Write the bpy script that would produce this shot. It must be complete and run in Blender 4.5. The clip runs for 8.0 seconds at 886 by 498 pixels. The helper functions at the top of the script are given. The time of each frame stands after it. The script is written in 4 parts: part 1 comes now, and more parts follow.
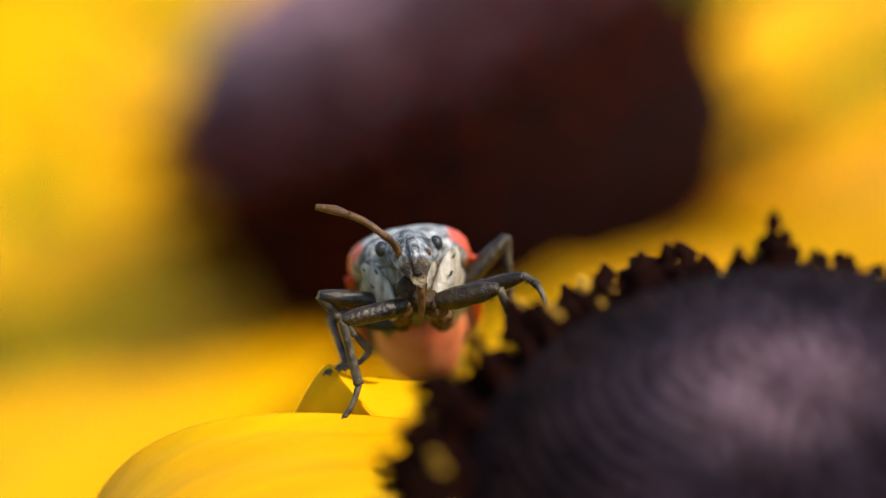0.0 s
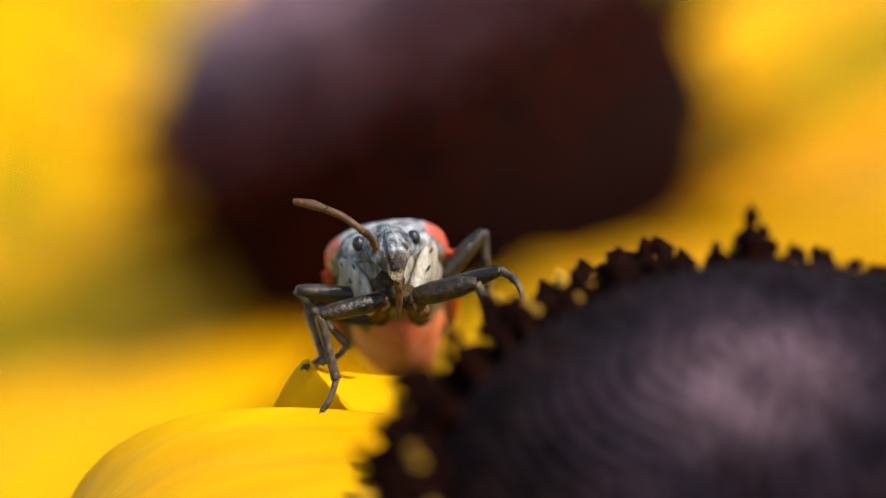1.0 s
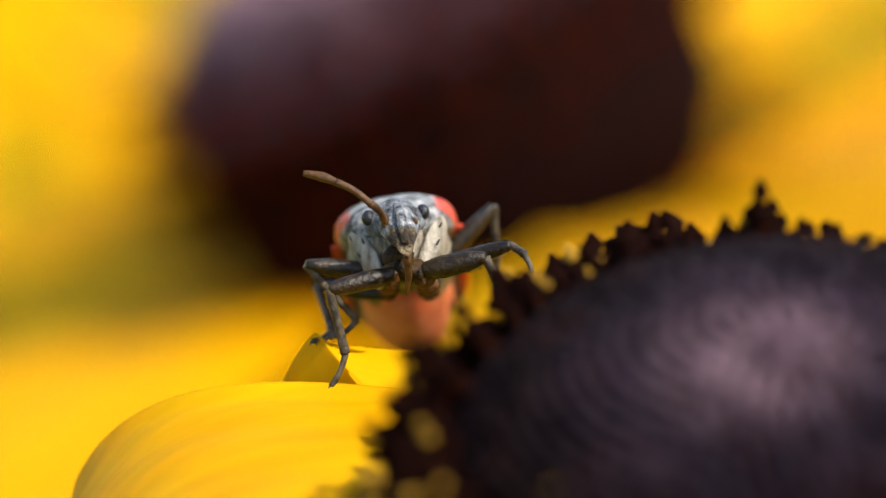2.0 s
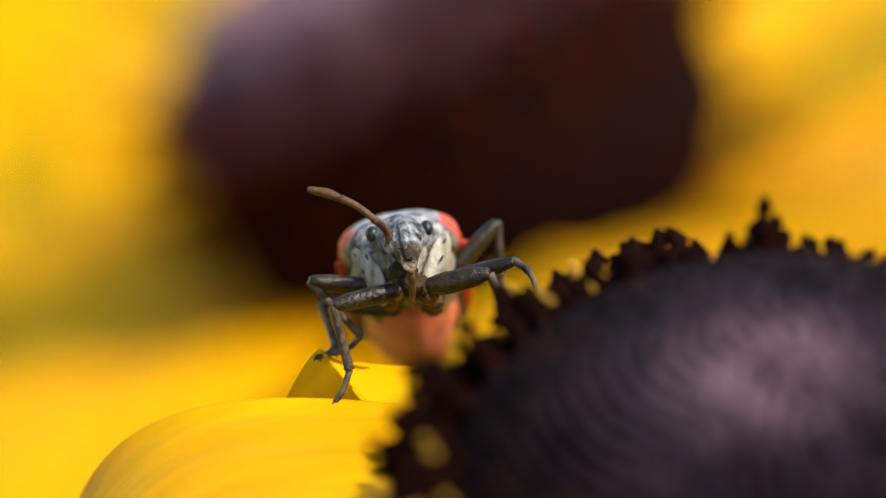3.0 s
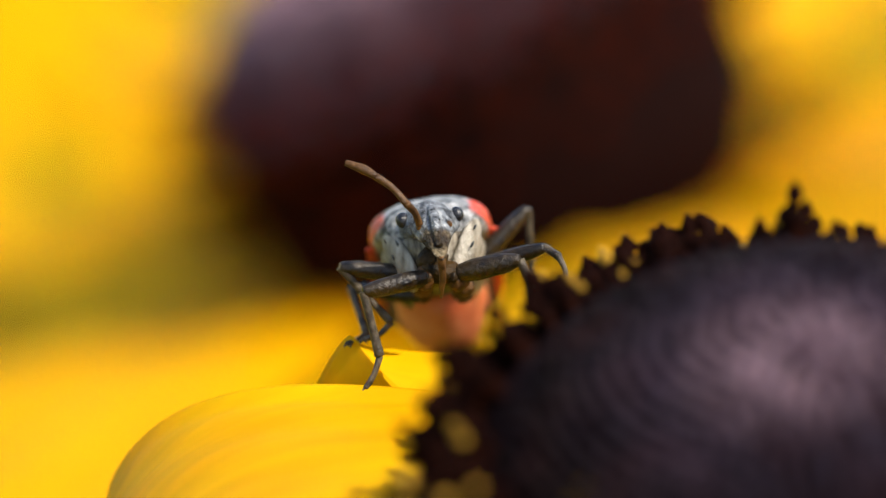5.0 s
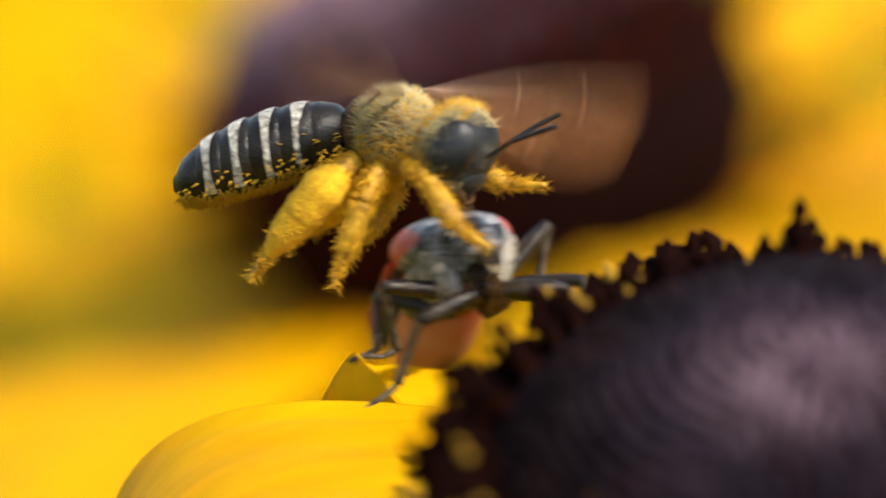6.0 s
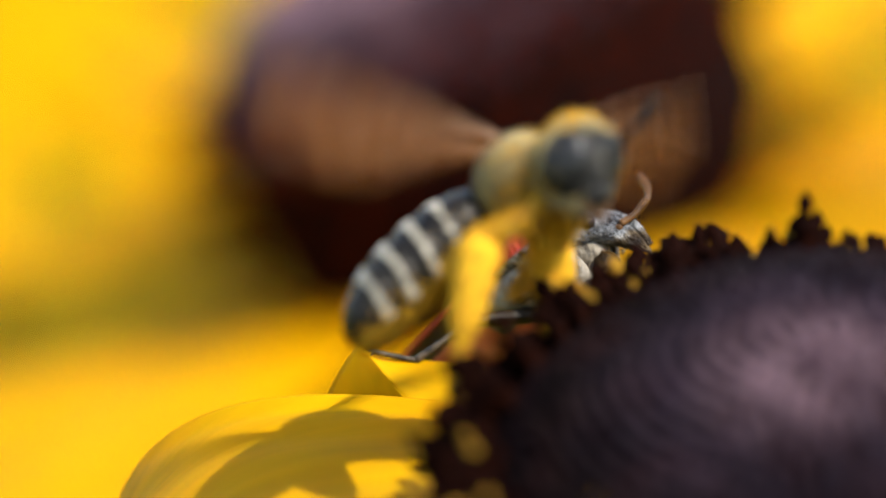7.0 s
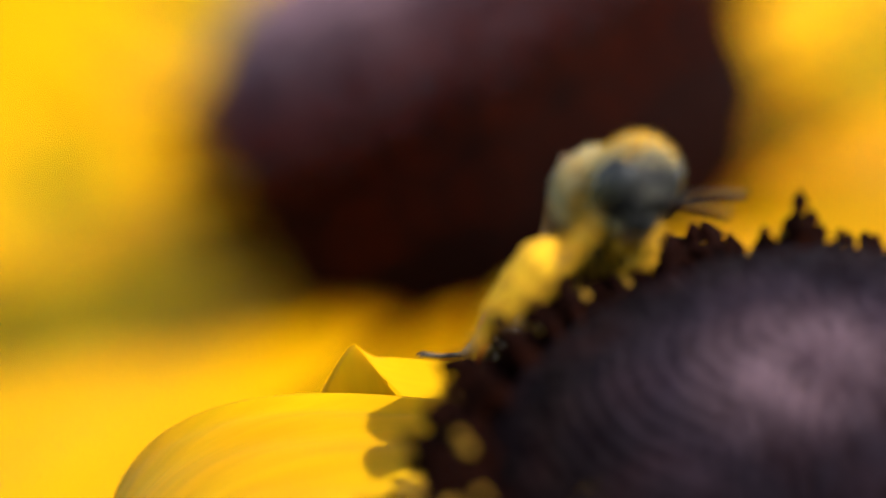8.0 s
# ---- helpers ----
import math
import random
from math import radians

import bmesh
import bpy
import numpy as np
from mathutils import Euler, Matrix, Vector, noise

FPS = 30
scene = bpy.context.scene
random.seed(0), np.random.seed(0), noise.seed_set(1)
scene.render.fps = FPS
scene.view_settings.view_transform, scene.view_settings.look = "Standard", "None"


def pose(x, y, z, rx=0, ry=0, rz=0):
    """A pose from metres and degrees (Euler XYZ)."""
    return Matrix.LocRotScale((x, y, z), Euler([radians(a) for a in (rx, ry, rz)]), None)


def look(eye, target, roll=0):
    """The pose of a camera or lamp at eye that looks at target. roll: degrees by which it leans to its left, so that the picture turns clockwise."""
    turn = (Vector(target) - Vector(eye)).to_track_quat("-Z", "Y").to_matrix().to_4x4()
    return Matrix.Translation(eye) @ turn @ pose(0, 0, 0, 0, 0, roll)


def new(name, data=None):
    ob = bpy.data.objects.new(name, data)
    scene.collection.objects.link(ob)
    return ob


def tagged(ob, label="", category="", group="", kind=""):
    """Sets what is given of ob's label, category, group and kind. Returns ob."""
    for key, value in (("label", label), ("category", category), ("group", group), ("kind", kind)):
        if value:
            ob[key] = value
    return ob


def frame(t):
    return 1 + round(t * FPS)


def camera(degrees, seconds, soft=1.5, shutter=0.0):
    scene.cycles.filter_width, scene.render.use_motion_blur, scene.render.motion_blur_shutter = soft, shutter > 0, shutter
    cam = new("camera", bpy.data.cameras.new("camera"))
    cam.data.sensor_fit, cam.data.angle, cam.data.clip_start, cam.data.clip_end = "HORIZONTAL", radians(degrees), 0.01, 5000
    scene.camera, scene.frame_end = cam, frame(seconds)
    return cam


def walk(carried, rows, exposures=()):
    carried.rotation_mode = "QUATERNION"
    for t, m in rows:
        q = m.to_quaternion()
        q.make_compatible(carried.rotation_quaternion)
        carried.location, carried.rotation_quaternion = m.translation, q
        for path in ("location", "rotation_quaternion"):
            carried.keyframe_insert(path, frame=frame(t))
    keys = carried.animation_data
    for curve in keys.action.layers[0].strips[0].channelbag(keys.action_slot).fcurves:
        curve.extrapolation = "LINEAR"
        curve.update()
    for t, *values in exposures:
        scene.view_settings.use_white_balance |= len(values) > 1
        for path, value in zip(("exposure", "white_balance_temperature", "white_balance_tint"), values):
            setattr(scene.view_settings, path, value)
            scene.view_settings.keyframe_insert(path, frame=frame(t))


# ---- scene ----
# All small forms are given in millimetres in a working frame that leans with the line of sight:
# x to the right, y away, z up; its origin lies on the plane of sharp focus.
MM = 0.001
REACH = 153.35
STAGE = pose(0, 0, 0, -12)


def at(x, y, z):
    """A place of the working frame (mm) in the world."""
    return STAGE @ (Vector((x, y, z)) * MM)


def put(x, y, z, rx=0, ry=0, rz=0):
    """A pose of the working frame (mm, degrees) in the world."""
    return STAGE @ pose(x * MM, y * MM, z * MM, rx, ry, rz)


# ---------------------------------------------------------------- camera
cam = camera(8.35, 8.0, soft=1.2, shutter=0.5)
cam.data.dof.use_dof = True
cam.data.dof.focus_distance = REACH * MM
cam.data.dof.aperture_fstop = 31
cam.data.dof.aperture_blades = 0


def aim(yaw, tilt):
    return STAGE @ pose(0, -REACH * MM, 0, 90 + tilt, 0, yaw)


# seconds, turn to the left and upwards in hundredths of a degree
SWAY = [(0.0, 0.0, 0.0), (0.5, -12.3, 0.5), (1.0, -21.3, -5.1), (1.5, -11.7, -27.2), (1.7, -12.0, -29.5),
        (2.8, -13.0, -18.5), (3.0, -8.8, -14.1), (3.5, -3.2, -14.9), (4.0, 9.6, -27.7), (4.2, 13.0, -28.0),
        (5.3, 20.3, -25.6), (5.5, 20.3, -21.3), (5.7, 20.8, -17.6), (6.0, 24.5, -11.5), (6.2, 28.5, -7.0),
        (6.5, 31.2, -6.4), (6.7, 31.5, -12.0), (7.0, 29.9, -17.6), (7.3, 24.0, -19.5), (7.5, 20.5, -21.1),
        (8.0, 24.5, -18.7)]
walk(cam, [(t, aim(a / 100, b / 100)) for t, a, b in SWAY])

# ---------------------------------------------------------------- light
SUN_FROM = STAGE.to_3x3() @ Vector((0.75, -0.80, 1.0)).normalized()
world = bpy.data.worlds.new("sky")
scene.world = world
world.use_nodes = True
sky = world.node_tree.nodes.new("ShaderNodeTexSky")
sky.sky_type = "NISHITA"
sky.sun_disc = False
sky.sun_elevation = math.asin(SUN_FROM.z)
sky.sun_rotation = math.atan2(SUN_FROM.x, SUN_FROM.y)
world.node_tree.links.new(sky.outputs[0], world.node_tree.nodes["Background"].inputs[0])
world.node_tree.nodes["Background"].inputs[1].default_value = 0.15
sun = new("sun", bpy.data.lights.new("sun", "SUN"))
sun.data.energy = 3.4
sun.data.angle = radians(0.5)
sun.data.color = (1.0, 0.95, 0.86)
sun.matrix_world = look(SUN_FROM * 2, (0, 0, 0))
scene.view_settings.exposure = 0.83
scene.view_settings.use_white_balance = True
scene.view_settings.white_balance_temperature = 6900


# ---------------------------------------------------------------- materials
def nodes_of(name):
    m = bpy.data.materials.new(name)
    m.use_nodes = True
    t = m.node_tree
    return m, t, t.nodes["Principled BSDF"]


def ramp_noise(t, stops, scale, detail=4.0, stretch=(1, 1, 1), rough=0.55):
    """Colours laid out by a noise at a size in features per mm, in the object's own space."""
    co = t.nodes.new("ShaderNodeTexCoord")
    mp = t.nodes.new("ShaderNodeMapping")
    mp.inputs["Scale"].default_value = [s / MM for s in stretch]
    nz = t.nodes.new("ShaderNodeTexNoise")
    nz.inputs["Scale"].default_value = scale
    nz.inputs["Detail"].default_value = detail
    nz.inputs["Roughness"].default_value = rough
    rp = t.nodes.new("ShaderNodeValToRGB")
    t.links.new(co.outputs["Object"], mp.inputs[0])
    t.links.new(mp.outputs[0], nz.inputs["Vector"])
    t.links.new(nz.outputs[0], rp.inputs[0])
    while len(rp.color_ramp.elements) < len(stops):
        rp.color_ramp.elements.new(0.5)
    for e, (p, c) in zip(rp.color_ramp.elements, stops):
        e.position, e.color = p, (*c, 1)
    return rp.outputs[0], nz.outputs[0], mp.outputs[0]


def relief(t, bsdf, height, depth, strength=1.0):
    b = t.nodes.new("ShaderNodeBump")
    b.inputs["Strength"].default_value = strength
    b.inputs["Distance"].default_value = depth * MM
    t.links.new(height, b.inputs["Height"])
    t.links.new(b.outputs[0], bsdf.inputs["Normal"])
    return b


def plain(name, stops, scale, rough=0.5, bump=0.0, bump_scale=None, stretch=(1, 1, 1), coat=0.0, sheen=0.0, spec=0.5):
    m, t, b = nodes_of(name)
    col, h, _ = ramp_noise(t, stops, scale, stretch=stretch)
    t.links.new(col, b.inputs["Base Color"])
    b.inputs["Roughness"].default_value = rough
    b.inputs["Specular IOR Level"].default_value = spec
    b.inputs["Coat Weight"].default_value = coat
    b.inputs["Coat Roughness"].default_value = 0.12
    b.inputs["Sheen Weight"].default_value = sheen
    if bump:
        if bump_scale:
            _, h, _ = ramp_noise(t, stops, bump_scale)
        relief(t, b, h, bump)
    return m


def mix_color(t, a, b, fac):
    x = t.nodes.new("ShaderNodeMix")
    x.data_type = "RGBA"
    for s, v in ((x.inputs[6], a), (x.inputs[7], b), (x.inputs[0], fac)):
        if hasattr(v, "is_linked"):
            t.links.new(v, s)
        else:
            s.default_value = v
    return x.outputs[2]


def calc(t, op, a, b=0.0, c=0.0):
    x = t.nodes.new("ShaderNodeMath")
    x.operation = op
    for s, v in zip(x.inputs, (a, b, c)):
        if hasattr(v, "is_linked"):
            t.links.new(v, s)
        else:
            s.default_value = v
    return x.outputs[0]


def petal_material(name, low, high, base_color=None, through_share=0.45):
    """Thin ray petal: satin upper side, fine lengthwise veins, light that comes through."""
    m, t, b = nodes_of(name)
    col, h, _ = ramp_noise(t, [(0.3, low), (0.7, high)], 0.22, stretch=(0.5, 1.6, 1))
    veins, vh, _ = ramp_noise(t, [(0.35, (0.84, 0.84, 0.84)), (0.65, (1, 1, 1))], 2.2, detail=5, stretch=(0.05, 1, 0.2))
    if base_color:
        # the foot of the petal runs out in mahogany
        sep = t.nodes.new("ShaderNodeSeparateXYZ")
        co = t.nodes.new("ShaderNodeTexCoord")
        t.links.new(co.outputs["Object"], sep.inputs[0])
        foot = calc(t, "MULTIPLY_ADD", calc(t, "ADD", sep.outputs[0], calc(t, "MULTIPLY", vh, 5 * MM)), -1 / (6.6 * MM), 1.1)
        cl = t.nodes.new("ShaderNodeClamp")
        t.links.new(foot, cl.inputs[0])
        col = mix_color(t, col, (*base_color, 1), cl.outputs[0])
    mul = t.nodes.new("ShaderNodeMix")
    mul.data_type, mul.blend_type = "RGBA", "MULTIPLY"
    mul.inputs[0].default_value = 0.7
    t.links.new(col, mul.inputs[6])
    t.links.new(veins, mul.inputs[7])
    t.links.new(mul.outputs[2], b.inputs["Base Color"])
    b.inputs["Roughness"].default_value = 0.55
    b.inputs["Specular IOR Level"].default_value = 0.12
    relief(t, b, vh, 0.05)
    tr = t.nodes.new("ShaderNodeBsdfTranslucent")
    t.links.new(mul.outputs[2], tr.inputs[0])
    mx = t.nodes.new("ShaderNodeMixShader")
    mx.inputs[0].default_value = through_share
    t.links.new(b.outputs[0], mx.inputs[1])
    t.links.new(tr.outputs[0], mx.inputs[2])
    t.links.new(mx.outputs[0], t.nodes["Material Output"].inputs[0])
    return m


def wing_material(name, tint, cover):
    m, t, b = nodes_of(name)
    col, h, _ = ramp_noise(t, [(0.3, tint), (0.7, tuple(min(1, c * 1.5) for c in tint))], 1.2)
    t.links.new(col, b.inputs["Base Color"])
    b.inputs["Roughness"].default_value = 0.3
    b.inputs["Specular IOR Level"].default_value = 0.2
    b.inputs["Alpha"].default_value = cover
    relief(t, b, h, 0.03)
    return m


def pronotum_material():
    """Grey, pitted shield with red shoulders and a dark middle band."""
    m, t, b = nodes_of("bug_shield")
    grey, h, co = ramp_noise(t, [(0.36, (0.014, 0.014, 0.014)), (0.48, (0.19, 0.19, 0.185)), (0.70, (0.55, 0.54, 0.525))], 3.0)
    _, h2, _ = ramp_noise(t, [(0, (0, 0, 0)), (1, (1, 1, 1))], 9.0)
    sep = t.nodes.new("ShaderNodeSeparateXYZ")
    t.links.new(co, sep.inputs[0])
    far = calc(t, "ADD", calc(t, "ABSOLUTE", sep.outputs[0]), calc(t, "MULTIPLY", h, 0.35))
    high = t.nodes.new("ShaderNodeClamp")
    t.links.new(calc(t, "MULTIPLY_ADD", sep.outputs[2], 4.0, -2.4), high.inputs[0])
    red = calc(t, "MULTIPLY", calc(t, "MULTIPLY_ADD", far, 7.0, -8.7), high.outputs[0])
    cl = t.nodes.new("ShaderNodeClamp")
    t.links.new(red, cl.inputs[0])
    streak, _, _ = ramp_noise(t, [(0.36, (0.06, 0.06, 0.065)), (0.44, (1, 1, 1))], 1.5, stretch=(0.45, 1.6, 1.0))
    mul = t.nodes.new("ShaderNodeMix")
    mul.data_type, mul.blend_type = "RGBA", "MULTIPLY"
    mul.inputs[0].default_value = 1.0
    t.links.new(grey, mul.inputs[6])
    t.links.new(streak, mul.inputs[7])
    t.links.new(mix_color(t, mul.outputs[2], (0.62, 0.055, 0.02, 1), cl.outputs[0]), b.inputs["Base Color"])
    b.inputs["Roughness"].default_value = 0.42
    relief(t, b, h2, 0.09)
    return m


def head_material():
    """Blue-grey crown with black pits and pale flecks; the lower face and snout are dark brown."""
    m, t, b = nodes_of("bug_head")
    crown, h, co = ramp_noise(t, [(0.37, (0.008, 0.008, 0.009)), (0.45, (0.10, 0.105, 0.115)), (0.58, (0.27, 0.285, 0.30)), (0.70, (0.62, 0.62, 0.61))], 3.4, detail=7, rough=0.65)
    # lower face: its brown, with the shadow lying on it put into the colour
    lower, h2, _ = ramp_noise(t, [(0.36, (0.006, 0.004, 0.003)), (0.52, (0.05, 0.03, 0.012)), (0.68, (0.24, 0.18, 0.10))], 2.4)
    _, pits, _ = ramp_noise(t, [(0, (0, 0, 0)), (1, (1, 1, 1))], 9.0)
    sep = t.nodes.new("ShaderNodeSeparateXYZ")
    t.links.new(co, sep.inputs[0])
    edge = calc(t, "ADD", sep.outputs[2], calc(t, "MULTIPLY", h, 0.5))
    cl = t.nodes.new("ShaderNodeClamp")
    t.links.new(calc(t, "MULTIPLY_ADD", edge, -5.0, 0.6), cl.inputs[0])
    t.links.new(mix_color(t, crown, lower, cl.outputs[0]), b.inputs["Base Color"])
    b.inputs["Roughness"].default_value = 0.5
    b.inputs["Specular IOR Level"].default_value = 0.35
    relief(t, b, pits, 0.2)
    return m


def wing_case_material():
    """Grey wing cases with a slanting red bar and a red edge."""
    m, t, b = nodes_of("bug_wing_case")
    grey, h, co = ramp_noise(t, [(0.3, (0.02, 0.022, 0.026)), (0.7, (0.17, 0.18, 0.19))], 3.0)
    sep = t.nodes.new("ShaderNodeSeparateXYZ")
    t.links.new(co, sep.inputs[0])
    out = calc(t, "ABSOLUTE", sep.outputs[0])
    bar = calc(t, "ABSOLUTE", calc(t, "SUBTRACT", calc(t, "ADD", sep.outputs[1], calc(t, "MULTIPLY", out, -1.3)), 1.9))
    band = calc(t, "MULTIPLY_ADD", bar, -5.0, 2.6)
    edge = calc(t, "MULTIPLY_ADD", out, 9.0, -12.6)
    cl = t.nodes.new("ShaderNodeClamp")
    t.links.new(calc(t, "MAXIMUM", band, edge), cl.inputs[0])
    t.links.new(mix_color(t, grey, (0.6, 0.06, 0.02, 1), cl.outputs[0]), b.inputs["Base Color"])
    b.inputs["Roughness"].default_value = 0.5
    relief(t, b, h, 0.06)
    return m


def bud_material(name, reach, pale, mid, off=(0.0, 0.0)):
    """Closed buds: pale purple-grey round the tip of the dome, darkening to near black outwards."""
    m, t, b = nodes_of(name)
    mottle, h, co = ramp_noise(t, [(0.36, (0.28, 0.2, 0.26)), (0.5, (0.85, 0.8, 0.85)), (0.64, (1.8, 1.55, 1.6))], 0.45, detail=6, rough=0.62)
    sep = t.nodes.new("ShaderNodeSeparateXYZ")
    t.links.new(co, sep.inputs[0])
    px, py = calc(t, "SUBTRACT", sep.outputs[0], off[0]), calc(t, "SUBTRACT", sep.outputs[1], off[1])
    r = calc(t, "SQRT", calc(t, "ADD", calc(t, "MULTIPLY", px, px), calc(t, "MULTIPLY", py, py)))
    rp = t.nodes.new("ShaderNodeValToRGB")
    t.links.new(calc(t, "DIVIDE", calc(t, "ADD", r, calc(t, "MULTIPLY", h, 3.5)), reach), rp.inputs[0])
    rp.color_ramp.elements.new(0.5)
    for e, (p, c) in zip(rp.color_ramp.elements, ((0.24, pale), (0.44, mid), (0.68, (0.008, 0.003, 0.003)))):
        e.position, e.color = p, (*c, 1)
    mul = t.nodes.new("ShaderNodeMix")
    mul.data_type, mul.blend_type = "RGBA", "MULTIPLY"
    mul.inputs[0].default_value = 1.0
    t.links.new(rp.outputs[0], mul.inputs[6])
    t.links.new(mottle, mul.inputs[7])
    t.links.new(mul.outputs[2], b.inputs["Base Color"])
    b.inputs["Roughness"].default_value = 0.5
    b.inputs["Specular IOR Level"].default_value = 0.05
    return m


PETAL = petal_material("petal_yellow", (0.90, 0.455, 0.002), (0.95, 0.585, 0.004))
PETAL_RAY = petal_material("petal_yellow_brown_foot", (0.90, 0.455, 0.002), (0.95, 0.585, 0.004), (0.84, 0.23, 0.002))
CONE = plain("cone_dark", [(0.3, (0.003, 0.001, 0.001)), (0.7, (0.012, 0.003, 0.002))], 0.8, rough=0.8, bump=0.1, spec=0.03)
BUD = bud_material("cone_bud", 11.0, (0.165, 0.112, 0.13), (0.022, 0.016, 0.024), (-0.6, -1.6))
# far cone: the sunlit top is put into the colour as a wider, paler tip
BUD_FAR = bud_material("cone_bud_lit_tip", 24.0, (0.38, 0.26, 0.30), (0.09, 0.055, 0.066), (0.0, 0.5))
FLORET = plain("floret_dark", [(0.3, (0.003, 0.001, 0.001)), (0.7, (0.018, 0.0035, 0.001))], 1.2, rough=0.75, spec=0.03)
FLORET_RIPE = plain("floret_red_brown", [(0.3, (0.034, 0.003, 0.0005)), (0.7, (0.09, 0.010, 0.001))], 0.5, rough=0.85, spec=0.0)
POLLEN = plain("pollen_yellow", [(0.3, (0.64, 0.29, 0.004)), (0.7, (0.86, 0.49, 0.010))], 4.0, rough=0.85, bump=0.08, bump_scale=12)
POLLEN_DULL = plain("pollen_dull", [(0.3, (0.22, 0.10, 0.003)), (0.7, (0.46, 0.25, 0.006))], 4.0, rough=0.9, bump=0.08, bump_scale=12)
STEM = plain("stem_green", [(0.3, (0.075, 0.08, 0.006)), (0.7, (0.15, 0.145, 0.012))], 0.6, rough=0.6, bump=0.1, spec=0.1)
LEAF = plain("leaf_green", [(0.3, (0.20, 0.175, 0.005)), (0.7, (0.36, 0.30, 0.009))], 0.05, rough=0.7, spec=0.0)
SHIELD = pronotum_material()
WING_CASE = wing_case_material()
BUG_PALE = plain("bug_pale", [(0.37, (0.03, 0.02, 0.010)), (0.45, (0.17, 0.14, 0.095)), (0.7, (0.46, 0.41, 0.33))], 1.5, rough=0.5, bump=0.06, bump_scale=8, stretch=(2.2, 1.0, 0.55))
HEAD = head_material()
BUG_BLACK = plain("bug_black", [(0.3, (0.008, 0.008, 0.009)), (0.7, (0.035, 0.036, 0.038))], 4.0, rough=0.3, bump=0.03, bump_scale=14, coat=0.4)
BUG_LEG = plain("bug_leg", [(0.35, (0.005, 0.003, 0.0015)), (0.65, (0.034, 0.021, 0.008))], 3.0, rough=0.3, bump=0.05, bump_scale=9, coat=0.05, spec=0.32)
BUG_SHIN = plain("bug_shin", [(0.35, (0.02, 0.015, 0.009)), (0.65, (0.11, 0.083, 0.052))], 3.5, rough=0.38, bump=0.04, bump_scale=14, coat=0.0, spec=0.3)
BUG_THROAT = plain("bug_throat", [(0.35, (0.008, 0.005, 0.002)), (0.65, (0.06, 0.03, 0.006))], 2.5, rough=0.5, bump=0.08, bump_scale=7, coat=0.0, spec=0.15)
BUG_BROWN = plain("bug_brown", [(0.3, (0.035, 0.014, 0.004)), (0.7, (0.16, 0.072, 0.018))], 3.0, rough=0.5, bump=0.05, bump_scale=8, spec=0.3)
BUG_RED = plain("bug_red", [(0.3, (0.60, 0.10, 0.035)), (0.7, (0.80, 0.26, 0.13))], 0.9, rough=0.45, bump=0.04, bump_scale=5)
EYE = plain("eye_black", [(0.3, (0.006, 0.006, 0.008)), (0.7, (0.02, 0.02, 0.024))], 5.0, rough=0.25, bump=0.02, bump_scale=26, coat=0.2, spec=0.35)
BEE_BLACK = plain("bee_black", [(0.3, (0.006, 0.005, 0.004)), (0.7, (0.022, 0.018, 0.013))], 1.6, rough=0.25, bump=0.03, bump_scale=12, spec=0.25)
BEE_THORAX = plain("bee_thorax", [(0.35, (0.03, 0.018, 0.008)), (0.65, (0.16, 0.085, 0.03))], 1.2, rough=0.6, bump=0.06, bump_scale=8, spec=0.15)
BEE_FACE = plain("bee_face", [(0.35, (0.008, 0.008, 0.008)), (0.58, (0.03, 0.029, 0.027)), (0.72, (0.10, 0.092, 0.07))], 1.6, rough=0.42, bump=0.05, bump_scale=10, spec=0.2)
BEE_EYE = plain("bee_eye", [(0.35, (0.006, 0.006, 0.006)), (0.65, (0.022, 0.022, 0.022))], 1.0, rough=0.18, bump=0.02, bump_scale=20, coat=0.1, spec=0.3)
BEE_HAIR = plain("bee_hair", [(0.3, (0.35, 0.265, 0.10)), (0.7, (0.55, 0.455, 0.22))], 1.0, rough=0.8, sheen=0.15)
BEE_BAND = plain("bee_band", [(0.36, (0.07, 0.06, 0.045)), (0.52, (0.34, 0.31, 0.24)), (0.72, (0.66, 0.61, 0.50))], 5.0, rough=0.8, bump=0.05, bump_scale=9, sheen=0.4)
BEE_LEG = plain("bee_leg", [(0.35, (0.34, 0.16, 0.008)), (0.65, (0.72, 0.40, 0.012))], 2.2, rough=0.6, bump=0.05, bump_scale=8)
BEE_WING = wing_material("bee_wing", (0.20, 0.075, 0.018), 0.18)
VEIN = plain("wing_vein", [(0.3, (0.16, 0.08, 0.04)), (0.7, (0.32, 0.18, 0.10))], 2.0, rough=0.4)
GROUND = plain("meadow_ground", [(0.3, (0.07, 0.078, 0.006)), (0.5, (0.115, 0.122, 0.008)), (0.7, (0.175, 0.168, 0.012))], 0.004, rough=0.95, bump=20, bump_scale=0.02, spec=0.0)


# ---------------------------------------------------------------- mesh helpers (all in mm)
def part(name, bm, mat, parent=None, label="", origin=(0, 0, 0), smooth=True):
    """One mesh object out of a bmesh in its parent's space; it turns about origin."""
    o = Vector(origin)
    bmesh.ops.recalc_face_normals(bm, faces=bm.faces[:])
    for v in bm.verts:
        v.co = (v.co - o) * MM
    me = bpy.data.meshes.new(name)
    bm.to_mesh(me)
    bm.free()
    if smooth:
        me.shade_smooth()
    me.materials.append(mat)
    ob = new(name, me)
    ob.parent = parent
    ob.location = o * MM
    if label:
        ob["label"] = label
    return ob


